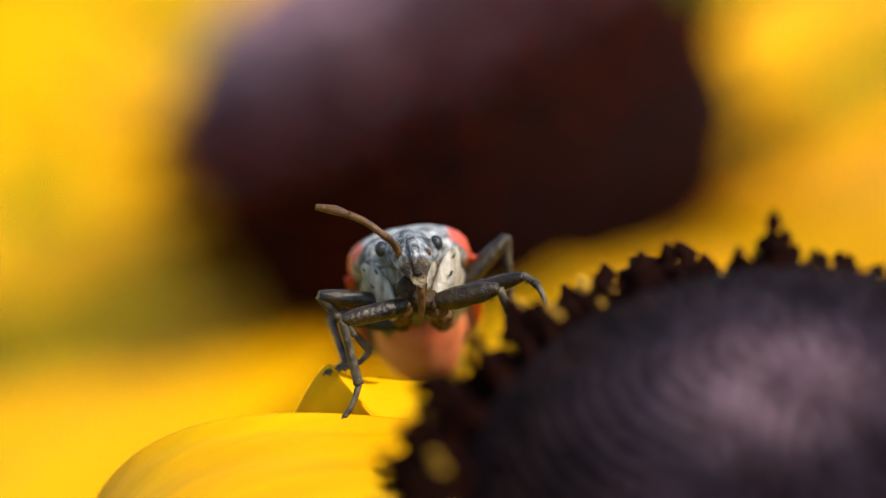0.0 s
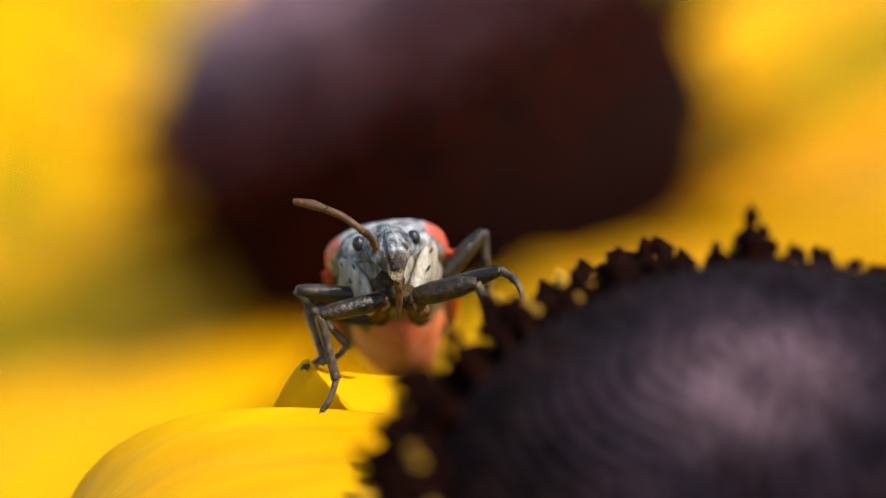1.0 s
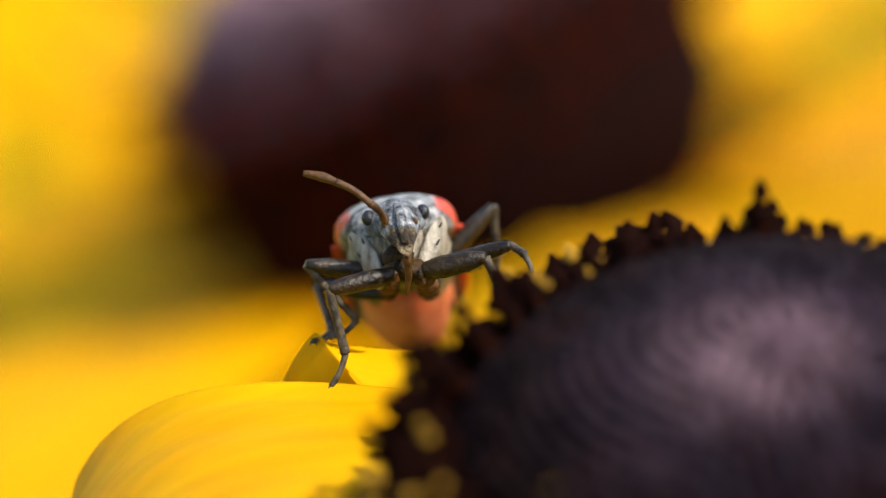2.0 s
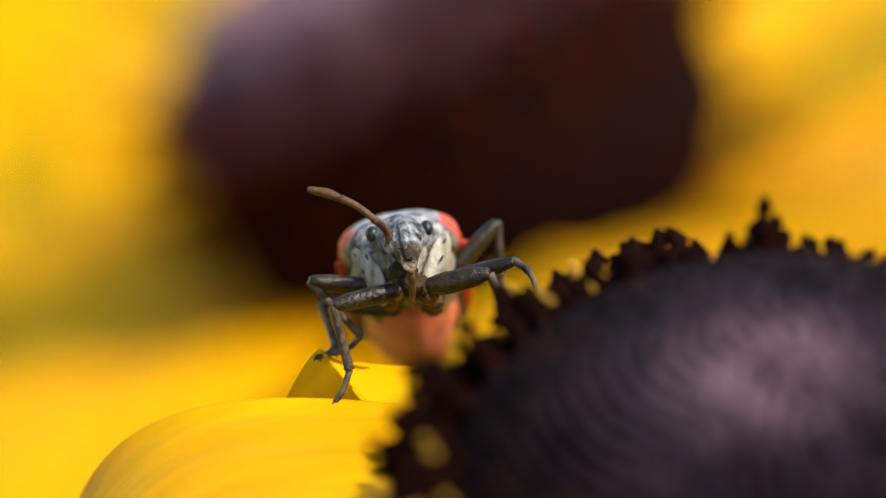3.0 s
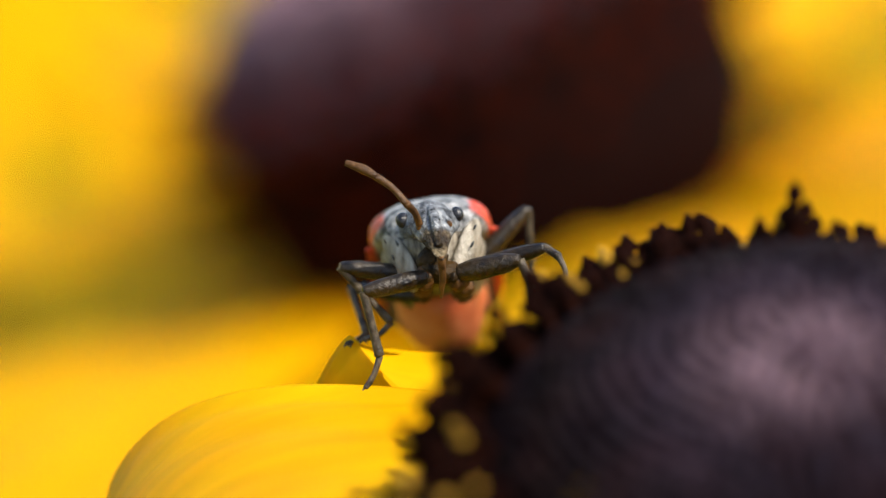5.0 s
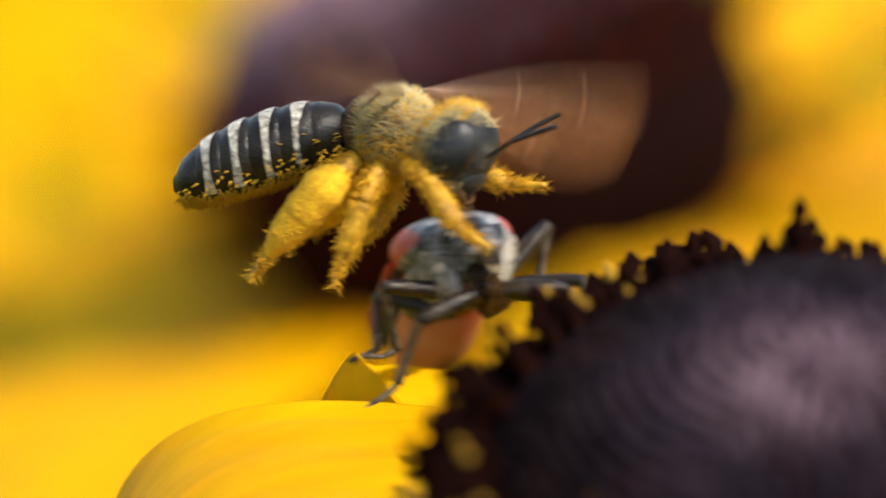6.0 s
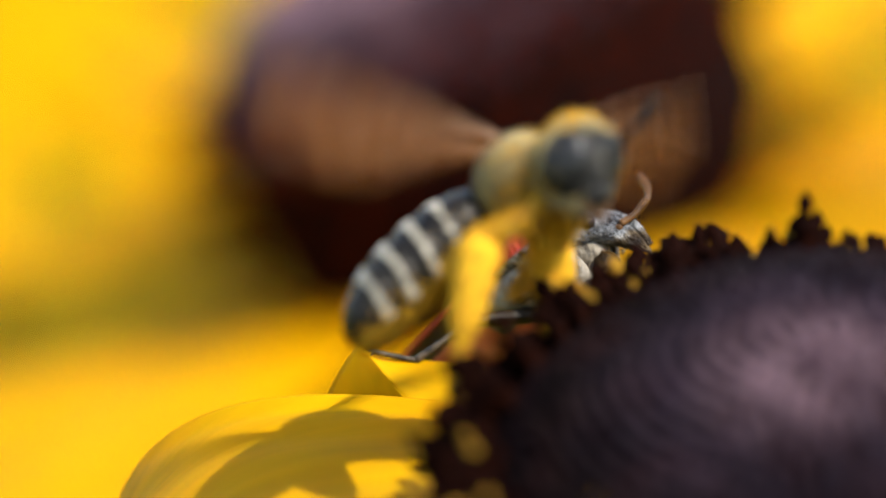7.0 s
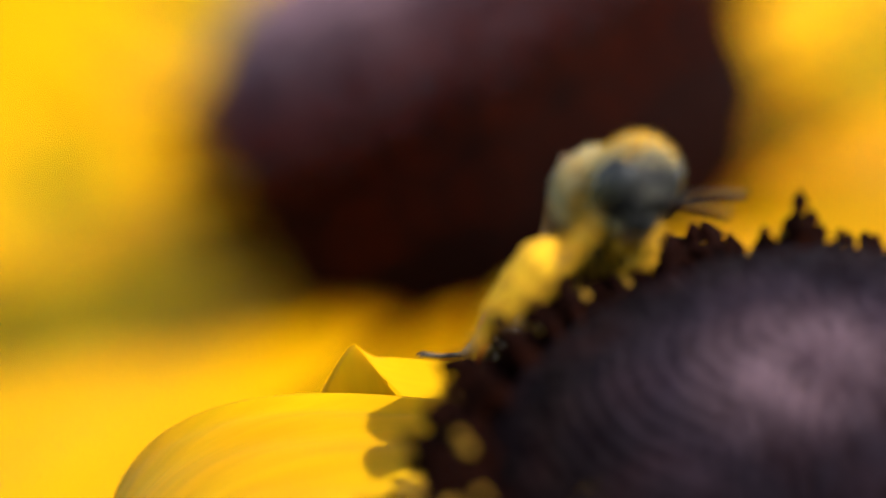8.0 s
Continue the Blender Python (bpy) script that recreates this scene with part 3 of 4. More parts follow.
def bezier_sheet(rows, n=18, thick=0.12, groove=0.0):
    """A thin curved sheet over four rows of four control points."""
    def bern(t):
        u = 1 - t
        return (u ** 3, 3 * u * u * t, 3 * u * t * t, t ** 3)
    bm = bmesh.new()
    sheets = []
    for side in (0, 1):
        grid = []
        for i in range(n + 1):
            bi = bern(i / n)
            line = []
            for j in range(n + 1):
                bj = bern(j / n)
                p = Vector((0, 0, 0))
                for a in range(4):
                    for b in range(4):
                        p += Vector(rows[a][b]) * bi[a] * bj[b]
                q = j / n
                p += Vector((0, -0.4, 1)) * groove * (math.cos(q * 25) - 1) * min(1, q * 6) * math.sin(math.pi * min(1, 0.15 + 0.8 * i / n))
                line.append(bm.verts.new(p + Vector((0, 0.3, -1)) * thick * side))
            grid.append(line)
        for a, b in zip(grid, grid[1:]):
            for j in range(n):
                bm.faces.new((a[j], b[j], b[j + 1], a[j + 1]))
        sheets.append(grid)
    up, lo = sheets
    for k in range(n):
        for a, b, c, d in ((up[0][k], up[0][k + 1], lo[0][k], lo[0][k + 1]), (up[n][k], up[n][k + 1], lo[n][k], lo[n][k + 1]),
                           (up[k][0], up[k + 1][0], lo[k][0], lo[k + 1][0]), (up[k][n], up[k + 1][n], lo[k][n], lo[k + 1][n])):
            bm.faces.new((a, b, d, c))
    return bm


def in_flower(ob):
    """Hand a mesh built in the working frame over to the near flower."""
    ob.parent = FLOWER
    ob.matrix_basis = FLOWER.matrix_basis.inverted() @ STAGE
    return ob


# the broad petal in front: far rim high, blade sloping towards the viewer
in_flower(part("petal", bezier_sheet([
    [(1.6, -0.9, -4.55), (1.6, -1.6, -5.25), (1.6, -4.0, -6.3), (1.6, -8.5, -8.6)],
    [(-2.5, -0.1, -4.1), (-2.5, -0.7, -4.8), (-2.3, -3.5, -5.5), (-2.3, -8.6, -8.4)],
    [(-7.5, 0.9, -3.3), (-7.3, -0.2, -4.1), (-6.6, -3.4, -4.9), (-6.2, -8.6, -8.4)],
    [(-9.1, 2.6, -6.75), (-9.2, 2.4, -7.3), (-9.6, 0.5, -8.4), (-9.2, -3.5, -10.4)]], 34, groove=0.045), PETAL))
# the petal behind it, its end turned up to a peak
in_flower(part("petal", bezier_sheet([
    [(-3.95, 2.2, -4.5), (-3.2, 1.8, -4.9), (-2.4, 1.2, -5.0), (-1.5, 0.6, -4.7)],
    [(-3.6, 1.9, -3.75), (-3.0, 1.5, -4.2), (-2.3, 1.0, -4.5), (-1.5, 0.4, -4.6)],
    [(-3.15, 1.5, -3.0), (-2.8, 1.2, -3.3), (-2.2, 0.8, -4.1), (-1.5, 0.3, -4.5)],
    [(-2.89, 1.4, -2.92), (-2.6, 1.1, -3.15), (-2.2, 0.7, -3.8), (-1.55, 0.2, -4.45)]], 14), PETAL))
in_flower(part("petal", bezier_sheet([
    [(-2.89, 1.42, -2.94), (-2.6, 1.12, -3.2), (-2.2, 0.72, -3.85), (-1.5, 0.22, -4.5)],
    [(-2.6, 1.45, -3.2), (-2.2, 1.2, -3.6), (-1.6, 0.8, -3.95), (-0.6, 0.4, -4.4)],
    [(-2.3, 1.5, -3.3), (-1.6, 1.4, -3.5), (-0.8, 1.1, -3.7), (0.6, 0.7, -4.2)],
    [(-2.2, 1.55, -3.25), (-1.2, 1.6, -3.3), (-0.2, 1.5, -3.35), (1.6, 1.0, -3.9)]], 14), PETAL))


# ---------------------------------------------------------------- the bug (faces -y of its own space)
def bug_leg(root, name, joints, radii, label=""):
    """A leg: femur, and under it the shin with its foot."""
    hip, knee, ankle, mid, toe = [Vector(j) for j in joints]
    a, b, c = radii
    bm = bmesh.new()
    limb(bm, [hip, hip.lerp(knee, 0.07), hip.lerp(knee, 0.34), hip.lerp(knee, 0.75), knee], [a * 0.3, a * 0.85, a * 1.12, a, b * 1.15], 12)
    femur = part("leg", bm, BUG_LEG, root, label, origin=hip)
    bm = bmesh.new()
    rnd = random.Random(len(name) + ord(name[0]))
    axis = (knee - hip).normalized()
    for i in range(60):
        p = hip.lerp(knee, rnd.uniform(0.1, 1.0))
        d = Vector((rnd.uniform(-1, 1), rnd.uniform(-1, 1), rnd.uniform(-2.4, 0.0)))
        d = (d - axis * d.dot(axis)).normalized()
        tube(bm, [p + d * a * 0.9 - hip, p + d * (a + rnd.uniform(0.02, 0.055)) + axis * 0.05 - hip], [0.007, 0.002], 3)
    ob = part("bristle", bm, BUG_BROWN, femur, "fine golden-brown bristles")
    ob["kind"] = "stuff"
    bm = bmesh.new()
    limb(bm, [knee, knee.lerp(ankle, 0.08), knee.lerp(ankle, 0.6), ankle], [b * 1.05, b, b * 0.92, b * 1.1], 8)
    limb(bm, [ankle, mid, toe], [c * 1.1, c * 0.9, c], 7)
    for s in (-1, 1):
        tube(bm, [toe, toe + Vector((0.07 * s, -0.05, -0.05)), toe + Vector((0.09 * s, -0.09, -0.12))], [c * 0.6, c * 0.4, 0.006], 5)
    # stiff short hairs along the shin
    rnd = random.Random(sum(map(ord, name)))
    for i in range(46):
        p = knee.lerp(ankle, rnd.random())
        d = Vector((rnd.uniform(-1, 1), rnd.uniform(-1, 1), rnd.uniform(-1, 1))).normalized()
        tube(bm, [p + d * b * 0.8, p + d * (b + 0.07) + (ankle - knee).normalized() * 0.05], [0.008, 0.002], 3)
    for v in bm.verts:
        v.co -= hip
    shin = part("shin", bm, BUG_SHIN, femur, origin=knee - hip)
    return femur, shin, hip, knee, toe


def bug():
    root = new("milkweed_bug")
    tagged(root, "grey and red seed bug standing on a yellow petal", "bug")
    lean = Euler((radians(-20), radians(-9), 0)).to_matrix().to_4x4()
    turn = Matrix.Translation((-0.28, 0.35, 0.9)) @ lean

    def body(name, rings, mat, label="", n=22, square=2.0):
        """Rings of (y, z, half width, up, down) skinned in the body's own axes; the mesh keeps those axes for its markings."""
        bm = bmesh.new()
        one = Matrix.Identity(4)
        loft(bm, [oval_ring((0, y, z), w, u, d, one, n, square) for y, z, w, u, d in rings])
        ob = part(name, bm, mat, root, label)
        ob.matrix_basis = Matrix.Translation(turn.translation * MM) @ lean
        return ob

    # head: a blunt wedge with a snout that points forward and down
    head = body("head", [(-1.46, -1.0, 0.1, 0.14, 0.1), (-1.44, -0.82, 0.19, 0.34, 0.2), (-1.3, -0.5, 0.29, 0.52, 0.34), (-1.04, -0.16, 0.43, 0.68, 0.5),
                  (-0.76, 0.1, 0.58, 0.72, 0.46), (-0.45, 0.22, 0.72, 0.7, 0.34), (-0.15, 0.28, 0.8, 0.7, 0.3), (0.05, 0.28, 0.8, 0.7, 0.3), (0.25, 0.26, 0.7, 0.5, 0.3)], HEAD, "pitted grey head with a blunt snout")
    # shield over the first segment
    body("shield", [(-0.12, 0.42, 0.86, 0.46, 0.4), (0.0, 0.44, 1.04, 0.56, 0.46), (0.35, 0.54, 1.26, 0.66, 0.52), (0.9, 0.7, 1.46, 0.8, 0.55), (1.5, 0.86, 1.58, 0.82, 0.56),
                    (1.85, 0.92, 1.6, 0.76, 0.56), (2.05, 0.82, 1.5, 0.5, 0.5), (2.15, 0.8, 1.25, 0.3, 0.4)], SHIELD, "grey shield with red shoulders", square=2.4)
    body("chest", [(-0.5, -0.12, 0.2, 0.25, 0.3), (-0.3, -0.12, 0.5, 0.45, 0.55), (0.1, -0.1, 0.95, 0.7, 0.85), (0.6, -0.05, 1.24, 0.9, 0.95), (1.3, 0.1, 1.36, 0.9, 0.95),
                   (2.2, 0.2, 1.4, 0.8, 0.95), (3.2, 0.15, 1.4, 0.6, 1.0)], BUG_PALE, "pale grey chest with black spots", square=1.75)
    body("abdomen", [(2.2, 0.1, 1.2, 0.5, 1.0), (3.0, 0.05, 1.2, 0.5, 1.15), (4.0, -0.05, 1.22, 0.5, 1.25), (5.5, -0.1, 1.2, 0.45, 1.2), (6.5, -0.15, 1.05, 0.4, 0.95), (7.2, -0.2, 0.9, 0.3, 0.7), (7.5, -0.2, 0.4, 0.15, 0.3)],
         BUG_RED, "orange-red abdomen", square=1.35)
    for s in (-1, 1):
        bm = bmesh.new()
        rows = []
        for k in range(12):
            y = 1.95 + 6.1 * k / 11
            q = k / 11
            w = 1.72 * math.sqrt(max(0.02, 1 - max(0, (q - 0.45) / 0.57) ** 2.2))
            row = []
            for j in range(9):
                x = s * w * j / 8
                row.append((x, y, 0.78 + 0.3 * (1 - (j / 8) ** 2) * (1 - 0.5 * q) - 0.5 * q + 0.02 * s))
            row += [(x, y, z - 0.08) for x, y, z in row[::-1]]
            rows.append(row)
        loft(bm, rows)
        ob = part("wing_case", bm, WING_CASE, root, "grey wing case with a red bar")
        ob.matrix_basis = Matrix.Translation(turn.translation * MM) @ lean
    # scutellum
    bm = bmesh.new()
    blob(bm, (0, 2.35, 1.12), (0.62, 0.6, 0.16))
    ob = part("scutellum", bm, BUG_BLACK, root, "black triangular plate between the wings")
    ob.matrix_basis = Matrix.Translation(turn.translation * MM) @ lean
    # eyes
    for s in (-1, 1):
        bm = bmesh.new()
        blob(bm, (0.7 * s, -0.44, 0.46), (0.18, 0.2, 0.21), nu=18, nv=12)
        part("eye", bm, EYE, head, "round black eye")
    # pale cheek plates and dark spots
    for s in (-1, 1):
        bm = bmesh.new()
        blob(bm, turn @ Vector((0.84 * s, 0.14, -0.42)), (0.44, 0.16, 0.92), (8, 30 * s - 9, 56 * s), nu=20, nv=14, rough=0.05, seed=s)
        part("cheek_plate", bm, BUG_PALE, root, "pale plate beside the head")
        for x, z, r in ((0.86, 0.0, 0.045), (1.02, -0.34, 0.05), (1.16, 0.12, 0.04)):
            bm = bmesh.new()
            blob(bm, turn @ Vector((x * s, -0.16 + 0.1 * abs(x - 0.95), z)), (r * 0.7, 0.05, r * 2.0), (0, 25 * s, 0), nu=8, nv=6)
            part("spot", bm, BUG_BLACK, root)
    # snout ridge, lower face and beak
    bm = bmesh.new()
    limb(bm, [Vector(p) for p in ((0, -0.4, 0.8), (0, -0.92, 0.5), (0, -1.34, 0.02), (0, -1.5, -0.72))], [0.1, 0.13, 0.14, 0.1], 10)
    part("snout", bm, HEAD, head)
    bm = bmesh.new()
    back = turn.inverted()
    limb(bm, [Vector((0.0, -1.42, -0.95)), back @ Vector((-0.1, -0.98, -0.05)), back @ Vector((-0.09, -0.8, -0.3)), back @ Vector((-0.06, -0.55, -0.55))], [0.11, 0.09, 0.07, 0.035], 8)
    part("beak", bm, BUG_BROWN, head, "slender brown beak")
    bm = bmesh.new()
    blob(bm, (-0.02, -0.38, 0.1), (0.55, 0.34, 0.3), rough=0.3, seed=3)
    blob(bm, (-0.24, -0.28, 0.4), (0.4, 0.3, 0.36), rough=0.22, seed=8)
    blob(bm, (0.3, -0.58, -0.02), (0.13, 0.14, 0.16), rough=0.2, seed=5)
    blob(bm, (-0.36, -0.56, -0.03), (0.13, 0.14, 0.16), rough=0.2, seed=6)
    part("throat", bm, BUG_THROAT, root, "glossy dark brown throat between the front legs")
    # knobs of the antennae, one antenna raised
    for s in (-1, 1):
        bm = bmesh.new()
        blob(bm, (0.38 * s, -1.04, 0.0), (0.085, 0.12, 0.09))
        part("antenna_knob", bm, BUG_BROWN, head)
    base = Vector((-0.38, -1.12, 0.06))
    bm = bmesh.new()
    p1, p2, p3, p4 = base, back @ Vector((-1.2, -1.35, 1.68)), back @ Vector((-2.1, -1.2, 2.16)), back @ Vector((-2.92, -1.0, 2.32))
    limb(bm, [p1, p1.lerp(p2, 0.5) + Vector((0.05, 0, 0.04)), p2], [0.1, 0.09, 0.105], 8)
    limb(bm, [p2, p2.lerp(p3, 0.5) + Vector((0.03, 0, 0.06)), p3], [0.09, 0.085, 0.1], 8)
    limb(bm, [p3, p3.lerp(p4, 0.4) + Vector((0, 0, 0.04)), p4], [0.085, 0.13, 0.075], 8)
    antenna = part("antenna", bm, BUG_BROWN, head, "brown jointed antenna", origin=base)
    # hips under the chest
    for x, y in ((-0.42, -0.35), (0.42, -0.3), (-0.5, 0.7), (0.55, 0.7), (-0.5, 1.7), (0.55, 1.7)):
        bm = bmesh.new()
        blob(bm, (x, y, -0.12 - 0.16 * y), (0.3, 0.34, 0.32), rough=0.25, seed=x)
        part("hip", bm, BUG_BROWN, root, "shiny brown hip joint")
    legs = {}
    legs["front_a"] = bug_leg(root, "front_a", [(-0.3, -0.5, 0.0), (-1.98, -0.95, -0.4), (-1.57, -0.8, -2.02), (-1.7, -0.85, -2.45), (-1.92, -0.9, -2.84)], (0.23, 0.12, 0.085))
    legs["front_b"] = bug_leg(root, "front_b", [(0.35, -0.45, 0.05), (1.98, -0.9, 0.42), (2.5, -1.0, -0.8), (2.62, -1.0, -1.0), (2.72, -1.05, -1.2)], (0.27, 0.12, 0.08))
    legs["mid_a"] = bug_leg(root, "mid_a", [(-0.55, 0.65, 0.0), (-2.6, 0.15, 0.22), (-1.3, 0.5, -1.2), (-1.6, 0.4, -1.5), (-2.0, 0.35, -1.62)], (0.22, 0.11, 0.08))
    legs["mid_b"] = bug_leg(root, "mid_b", [(0.55, 0.6, 0.1), (2.62, -0.2, 0.72), (2.95, -0.6, 0.5), (3.1, -0.7, 0.2), (3.15, -0.8, -0.1)], (0.22, 0.11, 0.08))
    legs["hind_a"] = bug_leg(root, "hind_a", [(-0.45, 1.6, -0.55), (-2.36, 2.6, -0.35), (-1.95, 1.35, -1.5), (-2.2, 0.8, -1.66), (-2.4, 0.3, -1.72)], (0.2, 0.1, 0.075))
    legs["hind_b"] = bug_leg(root, "hind_b", [(0.7, 1.8, 0.1), (2.2, 1.9, 1.72), (2.3, 2.3, 0.3), (2.3, 2.3, 0.0), (2.35, 2.3, -0.3)], (0.22, 0.11, 0.08))
    return root, legs, antenna, head


# ---------------------------------------------------------------- the bee (faces +x of its own space)
def fuzz(bm, centre, size, count, length, rnd, keep=lambda d: True):
    """Short hairs over a rounded body."""
    c = Vector(centre)
    made = 0
    while made < count:
        d = Vector((rnd.gauss(0, 1), rnd.gauss(0, 1), rnd.gauss(0, 1))).normalized()
        if not keep(d):
            continue
        made += 1
        p = c + Vector((d.x * size[0], d.y * size[1], d.z * size[2]))
        e = p + (d + Vector((rnd.uniform(-.5, .5), rnd.uniform(-.5, .5), rnd.uniform(-.5, .5)))) * length * rnd.uniform(0.6, 1.2)
        s = d.cross(Vector((0.3, 0.5, 0.8))).normalized() * 0.014
        u = d.cross(s).normalized() * 0.014
        a, b, f, g = (bm.verts.new(x) for x in (p + s, p - s * 0.5 + u, p - s * 0.5 - u, e))
        for tri in ((a, b, g), (b, f, g), (f, a, g)):
            bm.faces.new(tri)


def bee_wing(root, side, fore):
    """A wing with its veins; it lies along +y times side from its root."""
    length, width, lag = (6.5, 2.15, 0.25) if fore else (4.5, 1.3, -0.5)
    hinge = Vector((0.35 if fore else -0.15, 0.75 * side, 0.85))
    edge_f, edge_b = [], []
    for k in range(15):
        s = k / 14
        edge_f.append(Vector((0.12 + 0.35 * math.sin(math.pi * s * 0.9) + lag * 0.2, side * length * s, 0.05 * math.sin(3 * s))))
        chord = width * min(1.0, 0.18 + 1.5 * s) * math.sqrt(max(0.0, 1 - max(0.0, (s - 0.58) / 0.42) ** 2.2))
        edge_b.append(Vector((edge_f[-1].x - 0.06 - chord, side * length * s * 0.99, 0.12 * s)))
    bm = bmesh.new()
    rings = []
    for a, b in zip(edge_f, edge_b):
        top = [a.lerp(b, q / 5) + Vector((0, 0, 0.05 * math.sin(q * 2.1))) for q in range(6)]
        rings.append([p + hinge for p in top] + [p + hinge - Vector((0, 0, 0.012)) for p in top[::-1]])
    loft(bm, rings)
    name = "wing"
    wing = part(name, bm, BEE_WING, root, "amber-tinted clear wing", origin=hinge)
    bm = bmesh.new()
    tube(bm, edge_f, taper([0.06, 0.045, 0.03], len(edge_f)), 5)
    for q, far in ((0.25, 0.95), (0.5, 0.8), (0.75, 0.6)):
        line = [edge_f[k].lerp(edge_b[k], q * min(1, k / 5)) for k in range(int(14 * far) + 1)]
        tube(bm, line, taper([0.04, 0.02], len(line)), 4)
    for k, qa, qb in ((6, 0.0, 0.25), (8, 0.25, 0.5), (10, 0.0, 0.25), (7, 0.5, 0.75)):
        tube(bm, [edge_f[k].lerp(edge_b[k], qa), edge_f[k].lerp(edge_b[k], qb)], 0.022, 4)
    part("vein", bm, VEIN, wing, "brown wing veins")
    return wing


def bee_leg(root, joints, radii, load, rnd, label=""):
    hip, knee, ankle, toe = [Vector(j) for j in joints]
    bm = bmesh.new()
    limb(bm, [hip, hip.lerp(knee, 0.5), knee], [radii[0] * 0.8, radii[0], radii[0] * 0.8], 8)
    limb(bm, [knee, knee.lerp(ankle, 0.6), ankle], [radii[1] * 0.7, radii[1], radii[1] * 0.8], 8)
    limb(bm, [ankle, ankle.lerp(toe, 0.5), toe], [radii[2], radii[2] * 0.8, radii[2] * 0.5], 6)
    leg = part("leg", bm, BEE_LEG, root, label or "pollen-dusted leg", origin=hip)
    bm = bmesh.new()
    if radii[1] > 0.4:
        line = smooth_line([hip.lerp(knee, 0.5) - hip, knee - hip, knee.lerp(ankle, 0.5) - hip, ankle - hip, ankle.lerp(toe, 0.4) - hip], 5)
        tube(bm, line, [r * rnd.uniform(0.93, 1.07) for r in taper([0.36, 0.6, 0.56, 0.36, 0.12], len(line))], 10)
    for i in range(load * 7):
        s = rnd.random() ** 0.8
        p = (hip.lerp(knee, 0.4 + 0.6 * s) if i % 3 == 0 else knee.lerp(ankle, s) if i % 3 == 1 else ankle.lerp(toe, 0.6 * s))
        r = radii[1] * (1.15 if i % 3 < 2 else 0.6)
        d = Vector((rnd.gauss(0, 1), rnd.gauss(0, 1), rnd.gauss(0, 1))).normalized()
        k = rnd.uniform(0.4, 1.0) * 0.03
        blob(bm, p + d * r * rnd.uniform(0.8, 1.15) - hip, (k, k, k * 0.9), nu=5, nv=4, rough=0.4, seed=i)
    for i in range(480):
        q = rnd.random()
        a, b = (hip, knee) if i % 5 < 2 else (knee, ankle) if i % 5 < 4 else (ankle, toe)
        axis = (b - a).normalized()
        d = Vector((rnd.gauss(0, 1), rnd.gauss(0, 1), rnd.gauss(0, 1)))
        d = (d - axis * d.dot(axis)).normalized()
        r = radii[1] if i % 5 < 4 else radii[2]
        p = a.lerp(b, q) + d * r * 0.8 - hip
        tube(bm, [p, p + d * rnd.uniform(0.08, 0.24) + axis * 0.12], [0.012, 0.003], 3)
    ob = part("pollen_load", bm, POLLEN, leg, "clumps of yellow pollen")
    ob["kind"] = "stuff"
    return leg


